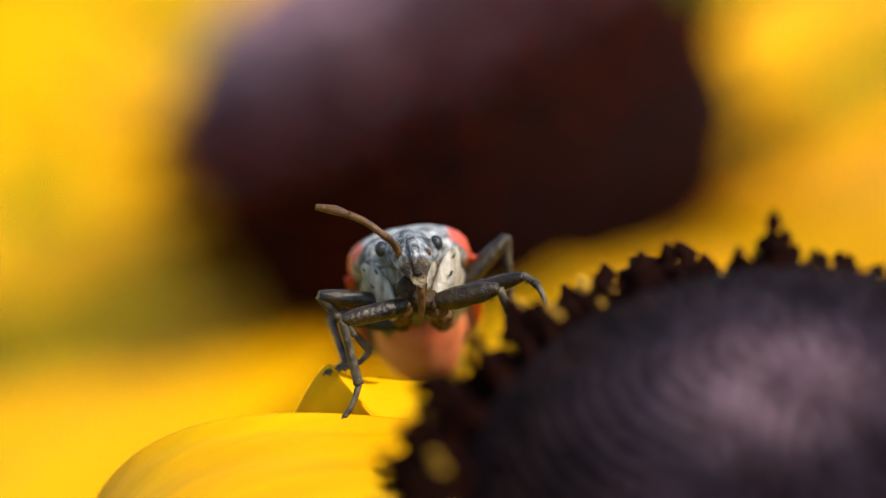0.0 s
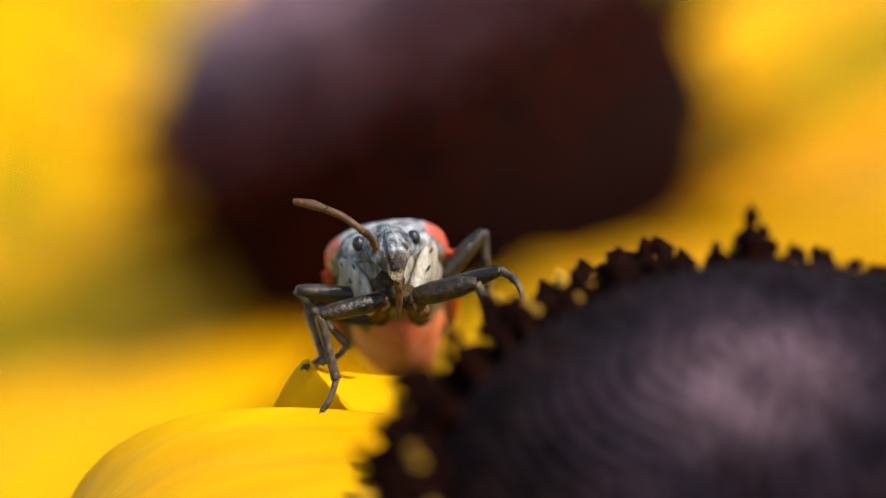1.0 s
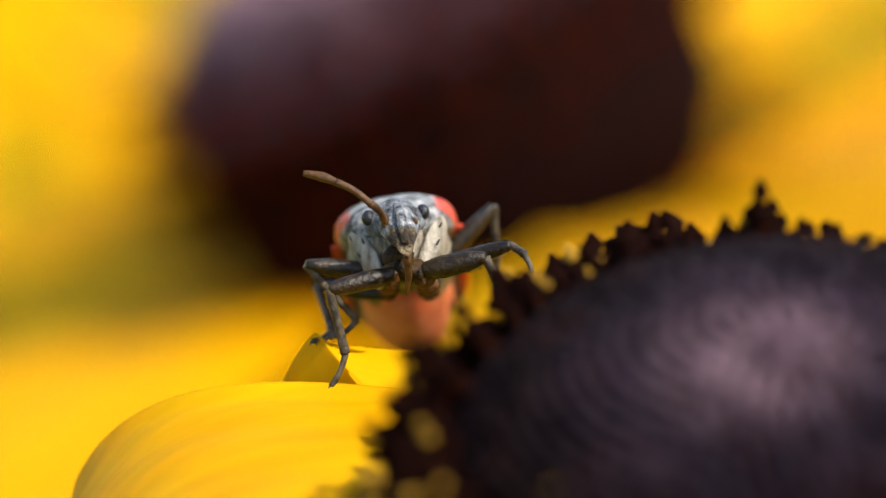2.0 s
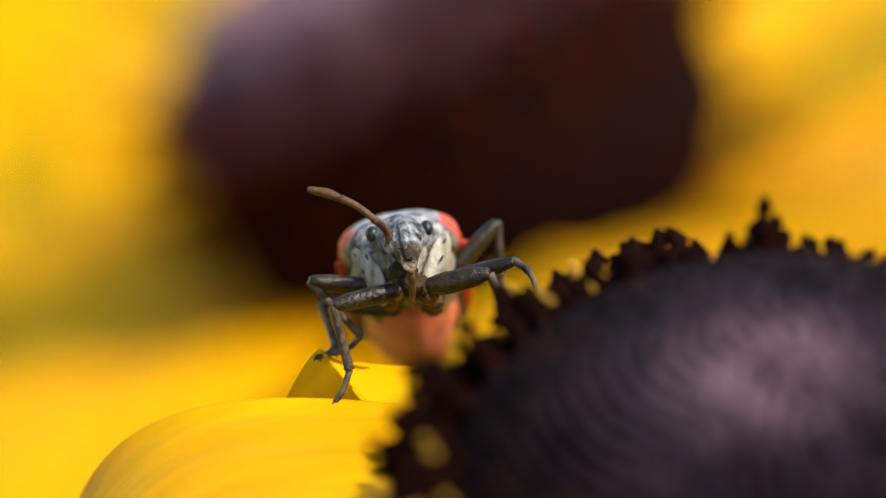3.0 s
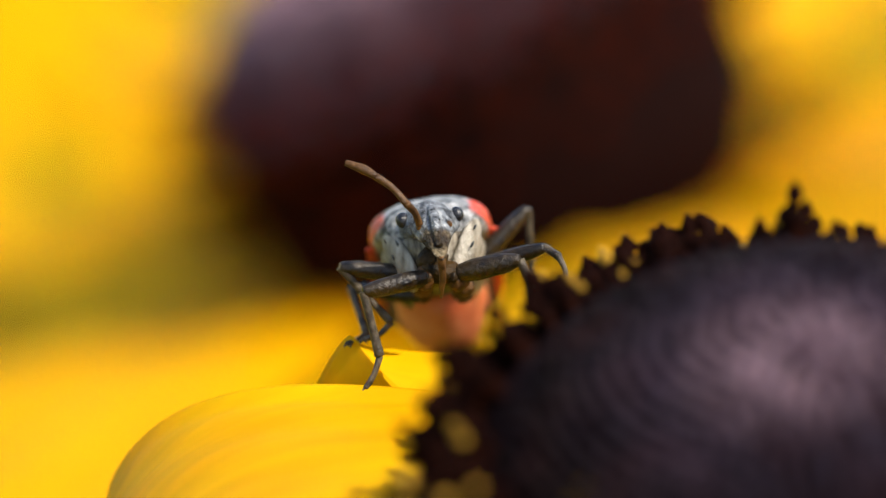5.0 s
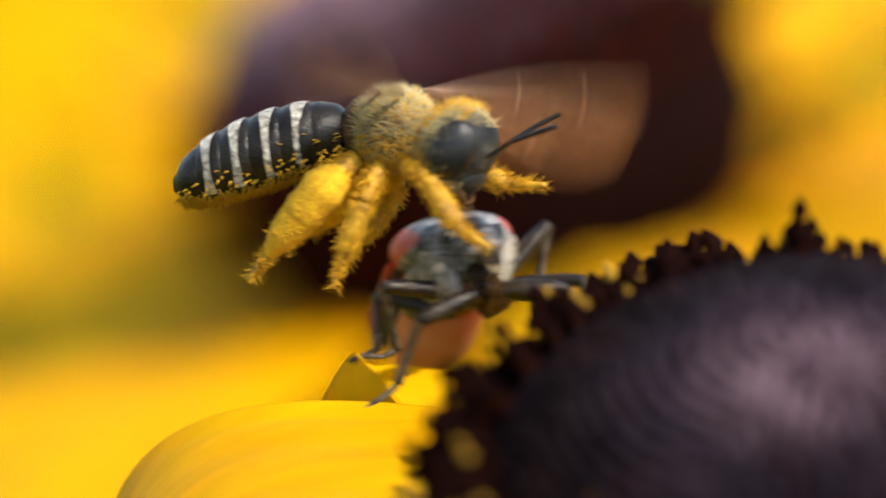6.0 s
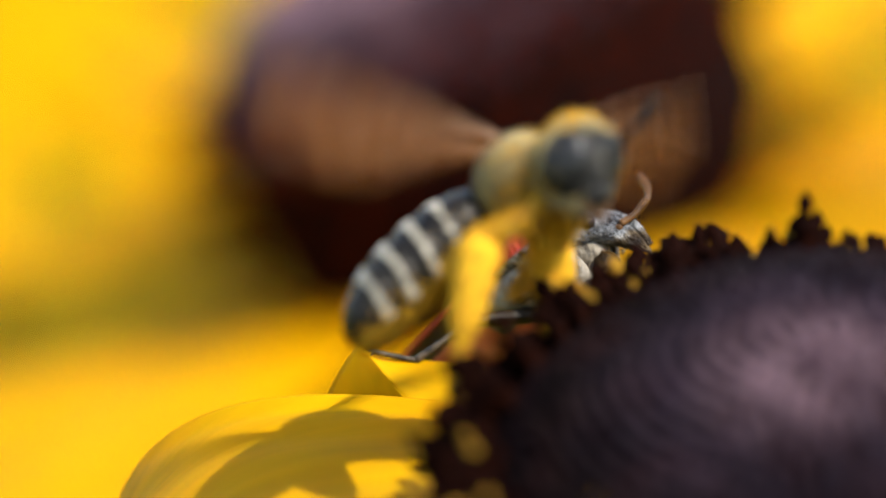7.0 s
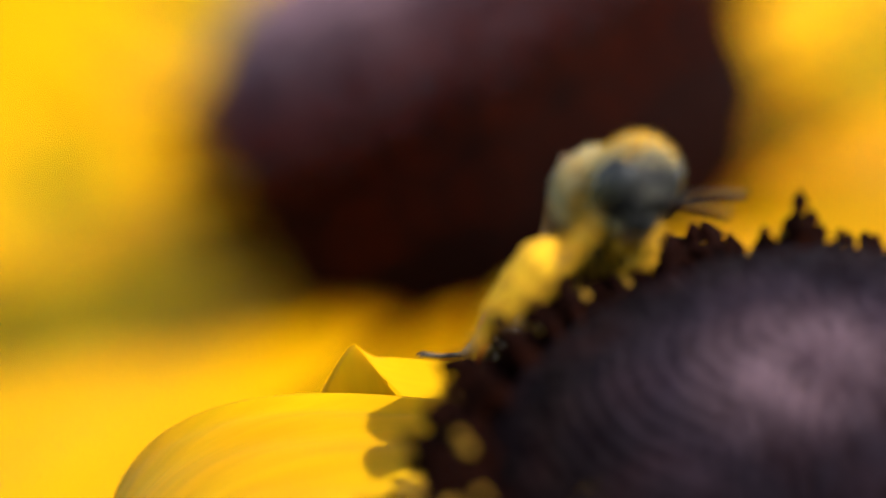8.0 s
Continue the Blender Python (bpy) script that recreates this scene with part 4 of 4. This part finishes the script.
def bee():
    rnd = random.Random(21)
    root = new("bee")
    tagged(root, "small dark bee with pale-banded abdomen, dusted with yellow pollen", "bee")
    bm = bmesh.new()
    blob(bm, (0.1, 0, 0), (1.02, 1.0, 0.96), nu=24, nv=16, rough=0.06)
    blob(bm, (-0.8, 0, -0.05), (0.5, 0.8, 0.8))
    part("thorax", bm, BEE_THORAX, root, "brown thorax under tan hair")
    bm = bmesh.new()
    fuzz(bm, (0.1, 0, 0), (1.02, 1.0, 0.96), 5200, 0.22, rnd, lambda d: d.z > -0.2 or abs(d.x) > 0.6 or rnd.random() < 0.5)
    dusted = bmesh.new()
    fuzz(dusted, (0.12, 0, -0.04), (1.02, 1.0, 0.97), 1900, 0.24, rnd, lambda d: d.z < -0.3 or d.x > 0.86 or (d.x < -0.85 and d.z < 0.2) or (d.x > 0.2 and rnd.random() < 0.35) or (abs(d.y) > 0.6 and rnd.random() < 0.3))
    ob = part("pollen_hair", dusted, POLLEN, root, "pollen-yellow hair on breast and collar")
    ob["kind"] = "stuff"
    ob = part("thorax_hair", bm, BEE_HAIR, root, "tan fuzzy hair of the thorax")
    ob["kind"] = "stuff"
    bm = bmesh.new()
    for i in range(600):
        d = Vector((rnd.gauss(0.2, 0.8), rnd.gauss(0, 1), -0.25 - abs(rnd.gauss(0, 0.9)))).normalized()
        k = rnd.uniform(0.014, 0.036)
        blob(bm, (0.1 + d.x * 1.1, d.y * 1.08, d.z * 1.05), (k, k, k), nu=5, nv=4, rough=0.4, seed=i)
    ob = part("pollen_dust", bm, POLLEN, root, "yellow pollen caught in the hair")
    ob["kind"] = "stuff"
    # head
    neck = Vector((1.15, 0, 0.02))
    bm = bmesh.new()
    blob(bm, (2.08, 0, -0.12), (1.04, 1.2, 1.26), (0, 8, 0), nu=28, nv=20, rough=0.04)
    blob(bm, (2.78, 0, -0.7), (0.36, 0.62, 0.48), (0, 15, 0))
    head = part("head", bm, BEE_FACE, root, "dark grey face with fine pits", origin=neck)
    head.scale = (0.88, 0.88, 0.88)
    feelers = []
    for s in (-1, 1):
        bm = bmesh.new()
        blob(bm, Vector((2.24, 0.88 * s, -0.04)) - neck, (0.7, 0.44, 0.94), (0, 10, -16 * s), nu=20, nv=16)
        part("eye", bm, BEE_EYE, head, "long glossy grey-black eye")
        bm = bmesh.new()
        a = Vector((3.02, 0.24 * s, 0.05)) - neck
        b = a + Vector((0.3, 0.2 * s, 0.85))
        c = b + Vector((0.75, 0.28 * s, 1.2))
        limb(bm, [a, a.lerp(b, 0.5), b], [0.06, 0.055, 0.055], 7)
        limb(bm, [b, b.lerp(c, 0.5) + Vector((0.03, 0, 0.08)), c], [0.06, 0.085, 0.07], 8)
        feeler = part("antenna", bm, BEE_BLACK, head, "elbowed black antenna", origin=a)
        feelers.append((feeler, s, (c - a).normalized()))
        bm = bmesh.new()
        limb(bm, [Vector((2.74, 0.34 * s, -1.05)) - neck, Vector((2.88, 0.26 * s, -1.32)) - neck, Vector((2.78, 0.02 * s, -1.5)) - neck], [0.14, 0.12, 0.04], 7)
        part("mandible", bm, BUG_BROWN, head, "brown jaw")
    bm = bmesh.new()
    fuzz(bm, Vector((2.05, 0, -0.1)) - neck, (1.04, 1.2, 1.26), 1900, 0.24, rnd, lambda d: d.x < 0.3 or (d.x < 0.75 and (d.z > 0.75 or d.z < -0.55)))
    ob = part("head_hair", bm, BEE_HAIR, head, "tan hair behind the eyes")
    ob["kind"] = "stuff"
    bm = bmesh.new()
    fuzz(bm, Vector((1.98, 0, -0.02)) - neck, (1.02, 1.16, 1.28), 1300, 0.26, rnd, lambda d: d.x < 0.25 and (d.z < -0.3 or (abs(d.y) < 0.75 and rnd.random() < 0.7)))
    ob = part("pollen_tuft", bm, POLLEN, head, "pollen-yellow hair on crown and cheeks")
    ob["kind"] = "stuff"
    bm = bmesh.new()
    for i in range(150):
        a = rnd.uniform(0, 6.28)
        p = Vector((1.7 + rnd.uniform(-.3, .4), 0.8 * math.cos(a), 1.12 * abs(math.sin(a)) + 0.05)) - neck
        k = rnd.uniform(0.015, 0.045)
        blob(bm, p, (k, k, k), nu=6, nv=4, rough=0.4, seed=i)
    ob = part("pollen_dust", bm, POLLEN, head, "yellow pollen grains")
    ob["kind"] = "stuff"
    # abdomen, in overlapping plates with pale bands
    waist = Vector((-0.98, 0, -0.1))
    pivot = new("abdomen")
    pivot.parent = root
    pivot.location = waist * MM
    pivot.scale = (1.1, 0.88, 0.88)
    shape = [(0.0, 0.35), (0.4, 0.9), (0.9, 1.16), (1.6, 1.26), (2.3, 1.26), (3.0, 1.2), (3.6, 1.05), (4.1, 0.75), (4.4, 0.3)]

    def half(x):
        for (a, r), (b, q) in zip(shape, shape[1:]):
            if a <= x <= b:
                s = (x - a) / (b - a)
                return r + (q - r) * (3 * s * s - 2 * s ** 3) * 0.6 + (q - r) * s * 0.4
        return 0.1

    cuts = [0.0, 1.0, 1.75, 2.5, 3.2, 3.8, 4.4]
    for i, (a, b) in enumerate(zip(cuts, cuts[1:])):
        bm = bmesh.new()
        rings = []
        for k in range(7):
            x = a - 0.12 * (i > 0) + (b - a + 0.12 * (i > 0)) * k / 6
            r = half(max(0, min(4.4, x))) * (0.9 + 0.12 * math.sin(math.pi * min(1.0, 0.12 + 0.8 * k / 6)))
            rings.append([(-x, r * math.cos(t), r * 0.86 * math.sin(t) - 0.05 * x - 0.04 * x * x) for t in (2 * math.pi * j / 28 for j in range(28))])
        loft(bm, rings)
        part("segment", bm, BEE_BLACK, pivot, "glossy black abdomen plate")
        if 0 < i < 5:
            bm = bmesh.new()
            rings = []
            for k in range(4):
                x = a + 0.02 + 0.36 * k / 3
                r = half(x) * (1.012 + 0.02 * math.sin(math.pi * k / 3))
                rings.append([(-x - 0.1 * abs(math.cos(t)) + (0.2 * k / 3 - 0.05) * max(0.0, abs(math.cos(t)) - 0.35) * 1.4, r * math.cos(t), r * 0.86 * math.sin(t) - 0.05 * x - 0.04 * x * x) for t in (2 * math.pi * j / 28 for j in range(28))])
            rings = [[r[j % 28] for j in range(-4, 19)] for r in rings]
            loft(bm, rings, close=False)
            part("band", bm, BEE_BAND, pivot, "pale hair band")
    bm = bmesh.new()
    for i in range(520):
        x = rnd.uniform(0.5, 4.3)
        t = rnd.gauss(-math.pi / 2, 0.42)
        r = half(x)
        p = Vector((-x, r * math.cos(t), r * 0.88 * math.sin(t) - 0.05 * x - 0.04 * x * x))
        k = rnd.uniform(0.015, 0.045)
        blob(bm, p, (k, k, k), nu=5, nv=4, rough=0.4, seed=i)
    for i in range(900):
        x = rnd.uniform(0.3, 4.3)
        t = rnd.gauss(-math.pi / 2, 0.5)
        r = half(x)
        p = Vector((-x, r * math.cos(t), r * 0.86 * math.sin(t) - 0.05 * x - 0.04 * x * x))
        d = Vector((rnd.uniform(-0.7, -0.1), math.cos(t), math.sin(t))).normalized()
        e = p + d * rnd.uniform(0.12, 0.34)
        w = Vector((0.03, 0, 0))
        u = Vector((0, 0.02, 0.02))
        a, b, c, f = (bm.verts.new(q) for q in (p + w, p - w + u, p - w - u, e))
        for tri in ((a, b, f), (b, c, f), (c, a, f)):
            bm.faces.new(tri)
    ob = part("pollen_brush", bm, POLLEN, pivot, "yellow pollen under the abdomen")
    ob["kind"] = "stuff"
    wings = [(bee_wing(root, s, f), s, f) for s in (-1, 1) for f in (True, False)]
    legs = []
    for s in (-1, 1):
        legs.append((bee_leg(root, [(0.75, 0.45 * s, -0.8), (1.5, 0.95 * s, -1.25), (2.1, 0.9 * s, -2.5), (3.0, 0.9 * s, -3.2)], (0.26, 0.3, 0.14), 90, rnd), "front", s))
        legs.append((bee_leg(root, [(0.05, 0.5 * s, -0.9), (0.1, 1.15 * s, -1.9), (-0.2, 1.1 * s, -3.2), (-0.3, 1.1 * s, -4.2)], (0.26, 0.3, 0.14), 110, rnd), "mid", s))
        legs.append((bee_leg(root, [(-0.65, 0.5 * s, -0.85), (-0.9, 1.25 * s, -1.8), (-1.6, 1.25 * s, -3.4), (-2.1, 1.2 * s, -4.7)], (0.34, 0.42, 0.2), 150, rnd,
                             "hind leg loaded with yellow pollen"), "hind", s))
    return root, head, pivot, wings, legs, feelers


BUG, BUG_LEGS, BUG_ANTENNA, BUG_HEAD = bug()
BEE, BEE_HEAD, BEE_ABDOMEN, BEE_WINGS, BEE_LEGS, BEE_FEELERS = bee()


def reach(leg, knee, toe):
    """The local poses of thigh and shin that bring the toe to its place; all in the body's space, mm."""
    femur, shin, h0, k0, t0 = leg
    l1, l2 = (k0 - h0).length, (t0 - k0).length
    d = toe - h0
    far = max(abs(l1 - l2) + 0.02, min(d.length, l1 + l2 - 0.02))
    d = d.normalized()
    along = (l1 * l1 - l2 * l2 + far * far) / (2 * far)
    up = math.sqrt(max(0.0, l1 * l1 - along * along))
    side = knee - h0
    side = (side - d * side.dot(d)).normalized()
    k = h0 + d * along + side * up
    q1 = (k0 - h0).rotation_difference(k - h0)
    q2 = (t0 - k0).rotation_difference(h0 + d * far - k)
    thigh = Matrix.LocRotScale(h0 * MM, q1, None)
    lower = Matrix.LocRotScale((k0 - h0) * MM, q1.inverted() @ q2, None)
    return thigh, lower


def glide(rows, t):
    """Values between rows (seconds, ...) at t."""
    if t <= rows[0][0]:
        return rows[0][1:]
    for a, b in zip(rows, rows[1:]):
        if t <= b[0]:
            s = (t - a[0]) / (b[0] - a[0])
            return [x + (y - x) * s for x, y in zip(a[1:], b[1:])]
    return rows[-1][1:]


def motions():
    # bug: stands still, then turns off to the side and settles against the florets
    here = (-0.56, 0.8, -1.41)
    rows = [(0, 0, 0, 0, 0, 0, 0), (5.75, 0, 0, 0, 0, 0, 0), (5.9, 0.3, 0, 0.05, 0, 0, 4), (6.0, 0.95, 0.1, 0.0, 0, 0, 14), (6.1, 2.8, 0.4, 0.6, 0, 0, 32),
            (6.2, 3.7, 0.8, -0.2, -8, 0, 44), (6.35, 3.6, 0.6, -0.15, -8, 0, 44), (6.5, 3.6, 0.6, 0.2, -8, 0, 44), (6.7, 3.6, 0.6, 0.0, -8, 0, 44), (7.05, 4.0, 0.6, 0.1, -10, 0, 44), (7.25, 3.1, 0.8, -1.0, -20, 0, 30), (7.55, 3.05, 0.6, -1.3, -22, 0, 20), (7.7, 3.3, 0.8, -1.3, -22, 0, 20), (7.8, 3.5, 1.0, -1.3, -22, 0, 20), (8.0, 3.5, 1.0, -1.3, -22, 0, 20)]
    walk(BUG, [(t, put(here[0] + x, here[1] + y, here[2] + z, a, b, c)) for t, x, y, z, a, b, c in rows])
    times = [0, 5.75, 5.83, 5.9, 5.95, 6.0, 6.05, 6.1, 6.15, 6.2, 6.3, 6.4, 6.5, 6.6, 7.05, 7.15, 7.25, 7.55, 7.62, 7.68, 7.74, 7.8, 8.0]
    lift = {"front_a": 6.0, "mid_a": 6.0, "front_b": 5.95, "mid_b": 5.95, "hind_b": 6.05, "hind_a": 7.56}
    start = pose(*here)
    for name, (femur, shin, h0, k0, t0) in BUG_LEGS.items():
        planted = start @ t0
        upper, lower = [], []
        for t in times:
            x, y, z, a, b, c = glide(rows, t)
            m = pose(here[0] + x, here[1] + y, here[2] + z, a, b, c).inverted()
            hold = m @ planted
            free = min(1.0, max(0.0, (t - lift[name]) / 0.15))
            toe = hold.lerp(t0 + (Vector((-1.1, 0.3, -1.3)) if name.endswith("_b") else Vector((-0.2, 0, 0))), free)
            bent = min(1.0, max(0.0, (t - 7.0) / 0.2)) if name == "hind_a" else 0.0
            if name == "hind_a":
                # it lets go of the petal and is drawn in behind it
                toe = hold.lerp(m @ Vector((-1.21, 2.1, -3.2)), free)
            thigh, shank = reach((femur, shin, h0, k0, t0), k0 + Vector((-1.2, 0, 5)) * bent, toe)
            upper.append((t, thigh))
            lower.append((t, shank))
        walk(femur, upper)
        walk(shin, lower)
    neck = BUG_HEAD.matrix_basis.copy()
    walk(BUG_HEAD, [(t, neck @ pose(0, 0, 0, 0, 0, c)) for t, c in ((0, 8), (5.85, 8), (6.0, 10), (6.12, 32), (6.4, 36), (7.0, 34), (8.0, 34))])
    base = BUG_ANTENNA.location.copy()
    walk(BUG_ANTENNA, [(t, Matrix.Translation(base) @ pose(0, 0, 0, 0, b, 0)) for t, b in
                       ((0, 0), (0.6, -1), (1.6, 2), (2.9, 2), (4.2, 3), (5.0, 12), (5.3, 16), (5.6, 20), (5.9, 22), (6.4, 84), (6.8, 110), (8.0, 120))])
    # bee: flies in, turns side on, and settles on the edge of the dome
    flight = [(0, -30, 0, 6, 20, 0, 0), (5.1, -22, 0, 5.5, 40, 5, -20), (5.4, -14.2, 0, 5.0, 48, 5, -30), (5.5, -11.9, 0, 3.65, 50, 5, -34), (5.6, -9.7, 0, 2.95, 52, 5, -40),
              (5.7, -7.2, 0, 2.9, 54, 5, -44), (5.8, -5.1, 0, 2.9, 50, 8, -44), (5.9, -2.95, 0, 2.75, 36, 8, -30), (6.0, -1.95, 0, 2.75, 24, 8, -23), (6.1, -1.7, -0.2, 2.75, 12, 6, -26),
              (6.2, -1.2, -1.2, 1.85, 22, 4, -34), (6.3, -1.0, -2.5, 1.4, 28, 0, -32), (6.4, -0.4, -3.6, 0.65, 32, -7, -28), (6.5, 0.15, -4.6, 0.2, 32, -14, -32), (6.7, 0.8, -5.5, 0.6, 34, -20, -21),
              (6.9, 0.8, -6, 0.85, 36, -26, -22), (7.0, 1.1, -6.2, 1.2, 38, -28, -20), (7.1, 1.6, -6.3, 1.4, 40, -29, -28), (7.2, 2.3, -6.4, 1.15, 42, -30, -38),
              (7.3, 3.05, -6.0, 0.8, 46, -36, -26), (7.6, 3.2, -5.8, 0.72, 52, -40, -12), (8.0, 3.1, -5.8, 0.8, 52, -42, -10)]
    swing = [(0, 0.0), (5.3, 0.0), (5.6, -0.15), (5.8, -0.12), (5.9, 0.4), (6.0, 0.7), (6.4, 0.8), (6.7, 1.05), (7.0, 1.1), (7.2, 0.2), (7.3, -0.4), (7.6, -0.6), (8.0, -0.6)]
    walk(BEE, [(t, put(x, y, z, 0, p, -a)) for t, x, y, z, a, p, _ in flight])
    waist = BEE_ABDOMEN.location.copy()
    walk(BEE_ABDOMEN, [(t, Matrix.Translation(waist) @ pose(0, 0, 0, 0, 0, glide(swing, t)[0] * a) @ pose(0, 0, 0, 0, b + 8, 0)) for t, *_, a, _, b in flight])
    collar = BEE_HEAD.location.copy()
    nod = [(0, 4), (5.8, 6), (6.0, 16), (6.1, 12), (6.3, 22), (6.5, 30), (7.0, 36), (7.3, 56), (7.6, 62), (8.0, 76)]
    walk(BEE_HEAD, [(t, Matrix.Translation(collar) @ pose(0, 0, 0, 0, p, 0)) for t, p in nod])
    # feelers: held up and ahead whatever the head does; rows give where they point
    points = [(0, 2, -0.5, 1), (5.7, 2, -0.5, 1), (6.0, 2.4, -0.3, 1.3), (6.2, 1.5, -0.3, 1.5), (6.5, 1.2, -0.4, 1.0), (7.0, 1.1, -0.3, 1.4), (7.3, 1.6, -0.2, 1.1), (7.6, 1.6, -0.2, 1.3), (8.0, 2.0, -0.3, -0.1)]
    for feeler, s, rest in BEE_FEELERS:
        foot = feeler.location.copy()
        rows = []
        for k in [0] + list(range(51, 81)):
            yaw, pitch = glide([(r[0], *r[4:6]) for r in flight], k / 10)
            inward = pose(0, 0, 0, 0, pitch + glide(nod, k / 10)[0], 0).to_3x3().inverted() @ pose(0, 0, 0, 0, 0, -yaw).to_3x3().inverted()
            way = inward @ (Vector(glide(points, k / 10)) + Vector((0, 0.5 * s, 0.25 * s))).normalized()
            rows.append((k / 10, Matrix.LocRotScale(foot, rest.rotation_difference(way), None)))
        walk(feeler, rows)
    # legs: the far front leg is held out ahead in flight, the hind legs trail; all draw in on landing
    for leg, which, s in BEE_LEGS:
        hip = leg.location.copy()
        fly = {"front": -72 if s > 0 else -26, "mid": 20 if s > 0 else 4, "hind": 24 if s > 0 else 12}[which]
        land = {"front": 122 if s < 0 else 112, "mid": 66, "hind": 52}[which]
        splay = {"front": 0, "mid": 8, "hind": 22}[which] * s
        tread = {"hind": 8}.get(which, land)
        dip = {"front": -45 if s > 0 else -14}.get(which, fly)
        rows = [(0, fly), (5.5, fly), (5.75, fly * 0.85), (5.9, fly * 0.9), (6.0, dip), (6.1, fly), (6.2, fly * 0.6), (6.45, tread), (6.8, tread * 1.1), (7.05, tread), (7.25, land), (8.0, land)]
        walk(leg, [(t, Matrix.Translation(hip) @ pose(0, 0, 0, 0, r, 0) @ pose(0, 0, 0, (splay if t > 7.2 else 14 * s if t > 6.4 else 0))) for t, r in rows])
    wing_beats(flight)


def wing_beats(flight):
    """Wings beat until the bee has settled, then fold back. Rows: seconds, where the tip points, where the hind edge points (working frame)."""
    near = [(0, (-3, -3, 3), (-1, 0, -1)), (5.3, (-4, -3, 3), (-1, 0, -1)), (5.7, (-5, -1, 0.2), (-0.5, -2, -0.6)), (6.0, (-1.5, -5, 0.6), (-3, 0, -0.3)), (6.1, (-4, 2, 3), (-1, -1, -2)),
            (6.2, (-5, 0.5, 2.4), (-0.6, -1, -2)), (6.4, (-5, 1, 2.4), (-0.6, -1, -2)), (6.5, (-5.3, 1, 1.05), (-0.5, -0.8, -2)), (6.6, (-5.2, 1, 0.9), (-0.3, -0.9, -1.5)),
            (6.7, (-4.8, 1, 1.6), (-0.5, -0.8, -2)), (6.8, (-4.6, 1, 2.6), (-0.8, -1, -2)), (6.9, (-5, 1, 0.5), (-0.3, -1, -1)), (7.0, (-5, 1, 1.3), (-0.8, -0.8, -2)), (7.1, (-5, 1, 1.4), (-0.4, -0.8, -2)),
            (7.2, (-5.4, 1, 0.7), (-0.4, -0.8, -2)), (7.3, (-5.4, 1, 1.6), (-0.4, -0.8, -2)), (7.4, (-5.4, 1, 1.0), (-0.4, -0.8, -2)), (7.5, (-5.8, 1.2, -1.0), (-0.2, -0.7, -2)), (7.6, (-4.8, 3, -1.8), (-0.2, -0.7, -2)),
            (7.7, (-2.6, 4.6, -3.4), (0, -1, -1)), (7.85, (-1.2, 4.4, -4), (0, -1, -1)), (8.0, (-1, 4.4, -4), (0, -1, -1))]
    far = [(0, (4, 4, 3), (0, 1, -1)), (5.3, (4, 4, 3.2), (0.6, 0, -1)), (5.5, (4.4, 3, 2.6), (0.5, 0, -1)), (5.7, (5, 3, 0.9), (0.3, 0, -1)), (5.9, (4, 4, 2.4), (0.4, 0, -1)), (6.0, (5.6, 2.6, -0.5), (0.2, 0, -1)),
           (6.1, (3, 4, 3), (0.4, 0, -1)), (6.2, (5, 3.4, 0.6), (0.2, 0.2, -1)), (6.3, (5, 3.4, 0.3), (0.2, 0.2, -1)), (6.5, (3.4, 4.6, 1.0), (0.3, 0.2, -1)), (6.6, (5, 3.4, 0.9), (0.2, 0.2, -1)),
           (6.9, (4.4, 4, 0.9), (0.2, 0.2, -1)), (7.0, (4, 4.4, 0.4), (0.1, 0.5, -0.6)), (7.2, (3, 5, 0.2), (0, 0.8, -0.6)), (7.4, (1, 5.4, -0.4), (-1, 0.6, -0.6)), (7.6, (-0.6, 5, -1.8), (-1, 0.4, -0.6)),
           (7.8, (-0.8, 4.6, -3.4), (-1, 0, -0.4)), (8.0, (-0.8, 4.6, -3.4), (-1, 0, -0.4))]
    for wing, s, fore in BEE_WINGS:
        hinge = wing.location.copy()
        guide = [(t, *a, *b) for t, a, b in (near if s < 0 else far)]
        rows = []
        for k in [0] + list(range(150, 241)):
            t = k / 30
            v = glide(guide, t)
            tip, rear = Vector(v[:3]).normalized(), Vector(v[3:])
            # up and down strokes between, dying away on landing
            beat = (0, 30, -26)[k % 3] * min(1.0, max(0.0, (7.5 - t) / 0.3))
            body = glide([(r[0], *r[4:6]) for r in flight], t)
            inward = pose(0, 0, 0, 0, body[1], -body[0]).to_3x3().inverted()
            tip = Matrix.Rotation(radians(beat), 3, tip.cross(Vector((0, 0, 1))).normalized()) @ tip
            rear = (rear - tip * rear.dot(tip)).normalized()
            if not fore:
                tip = (tip + rear * 0.2).normalized()
                rear = (rear - tip * rear.dot(tip)).normalized()
            y, x = inward @ tip * s, inward @ -rear
            turn = Matrix((x, y, x.cross(y))).transposed()
            rows.append((t, Matrix.LocRotScale(hinge, turn.to_quaternion(), None)))
        walk(wing, rows)


motions()
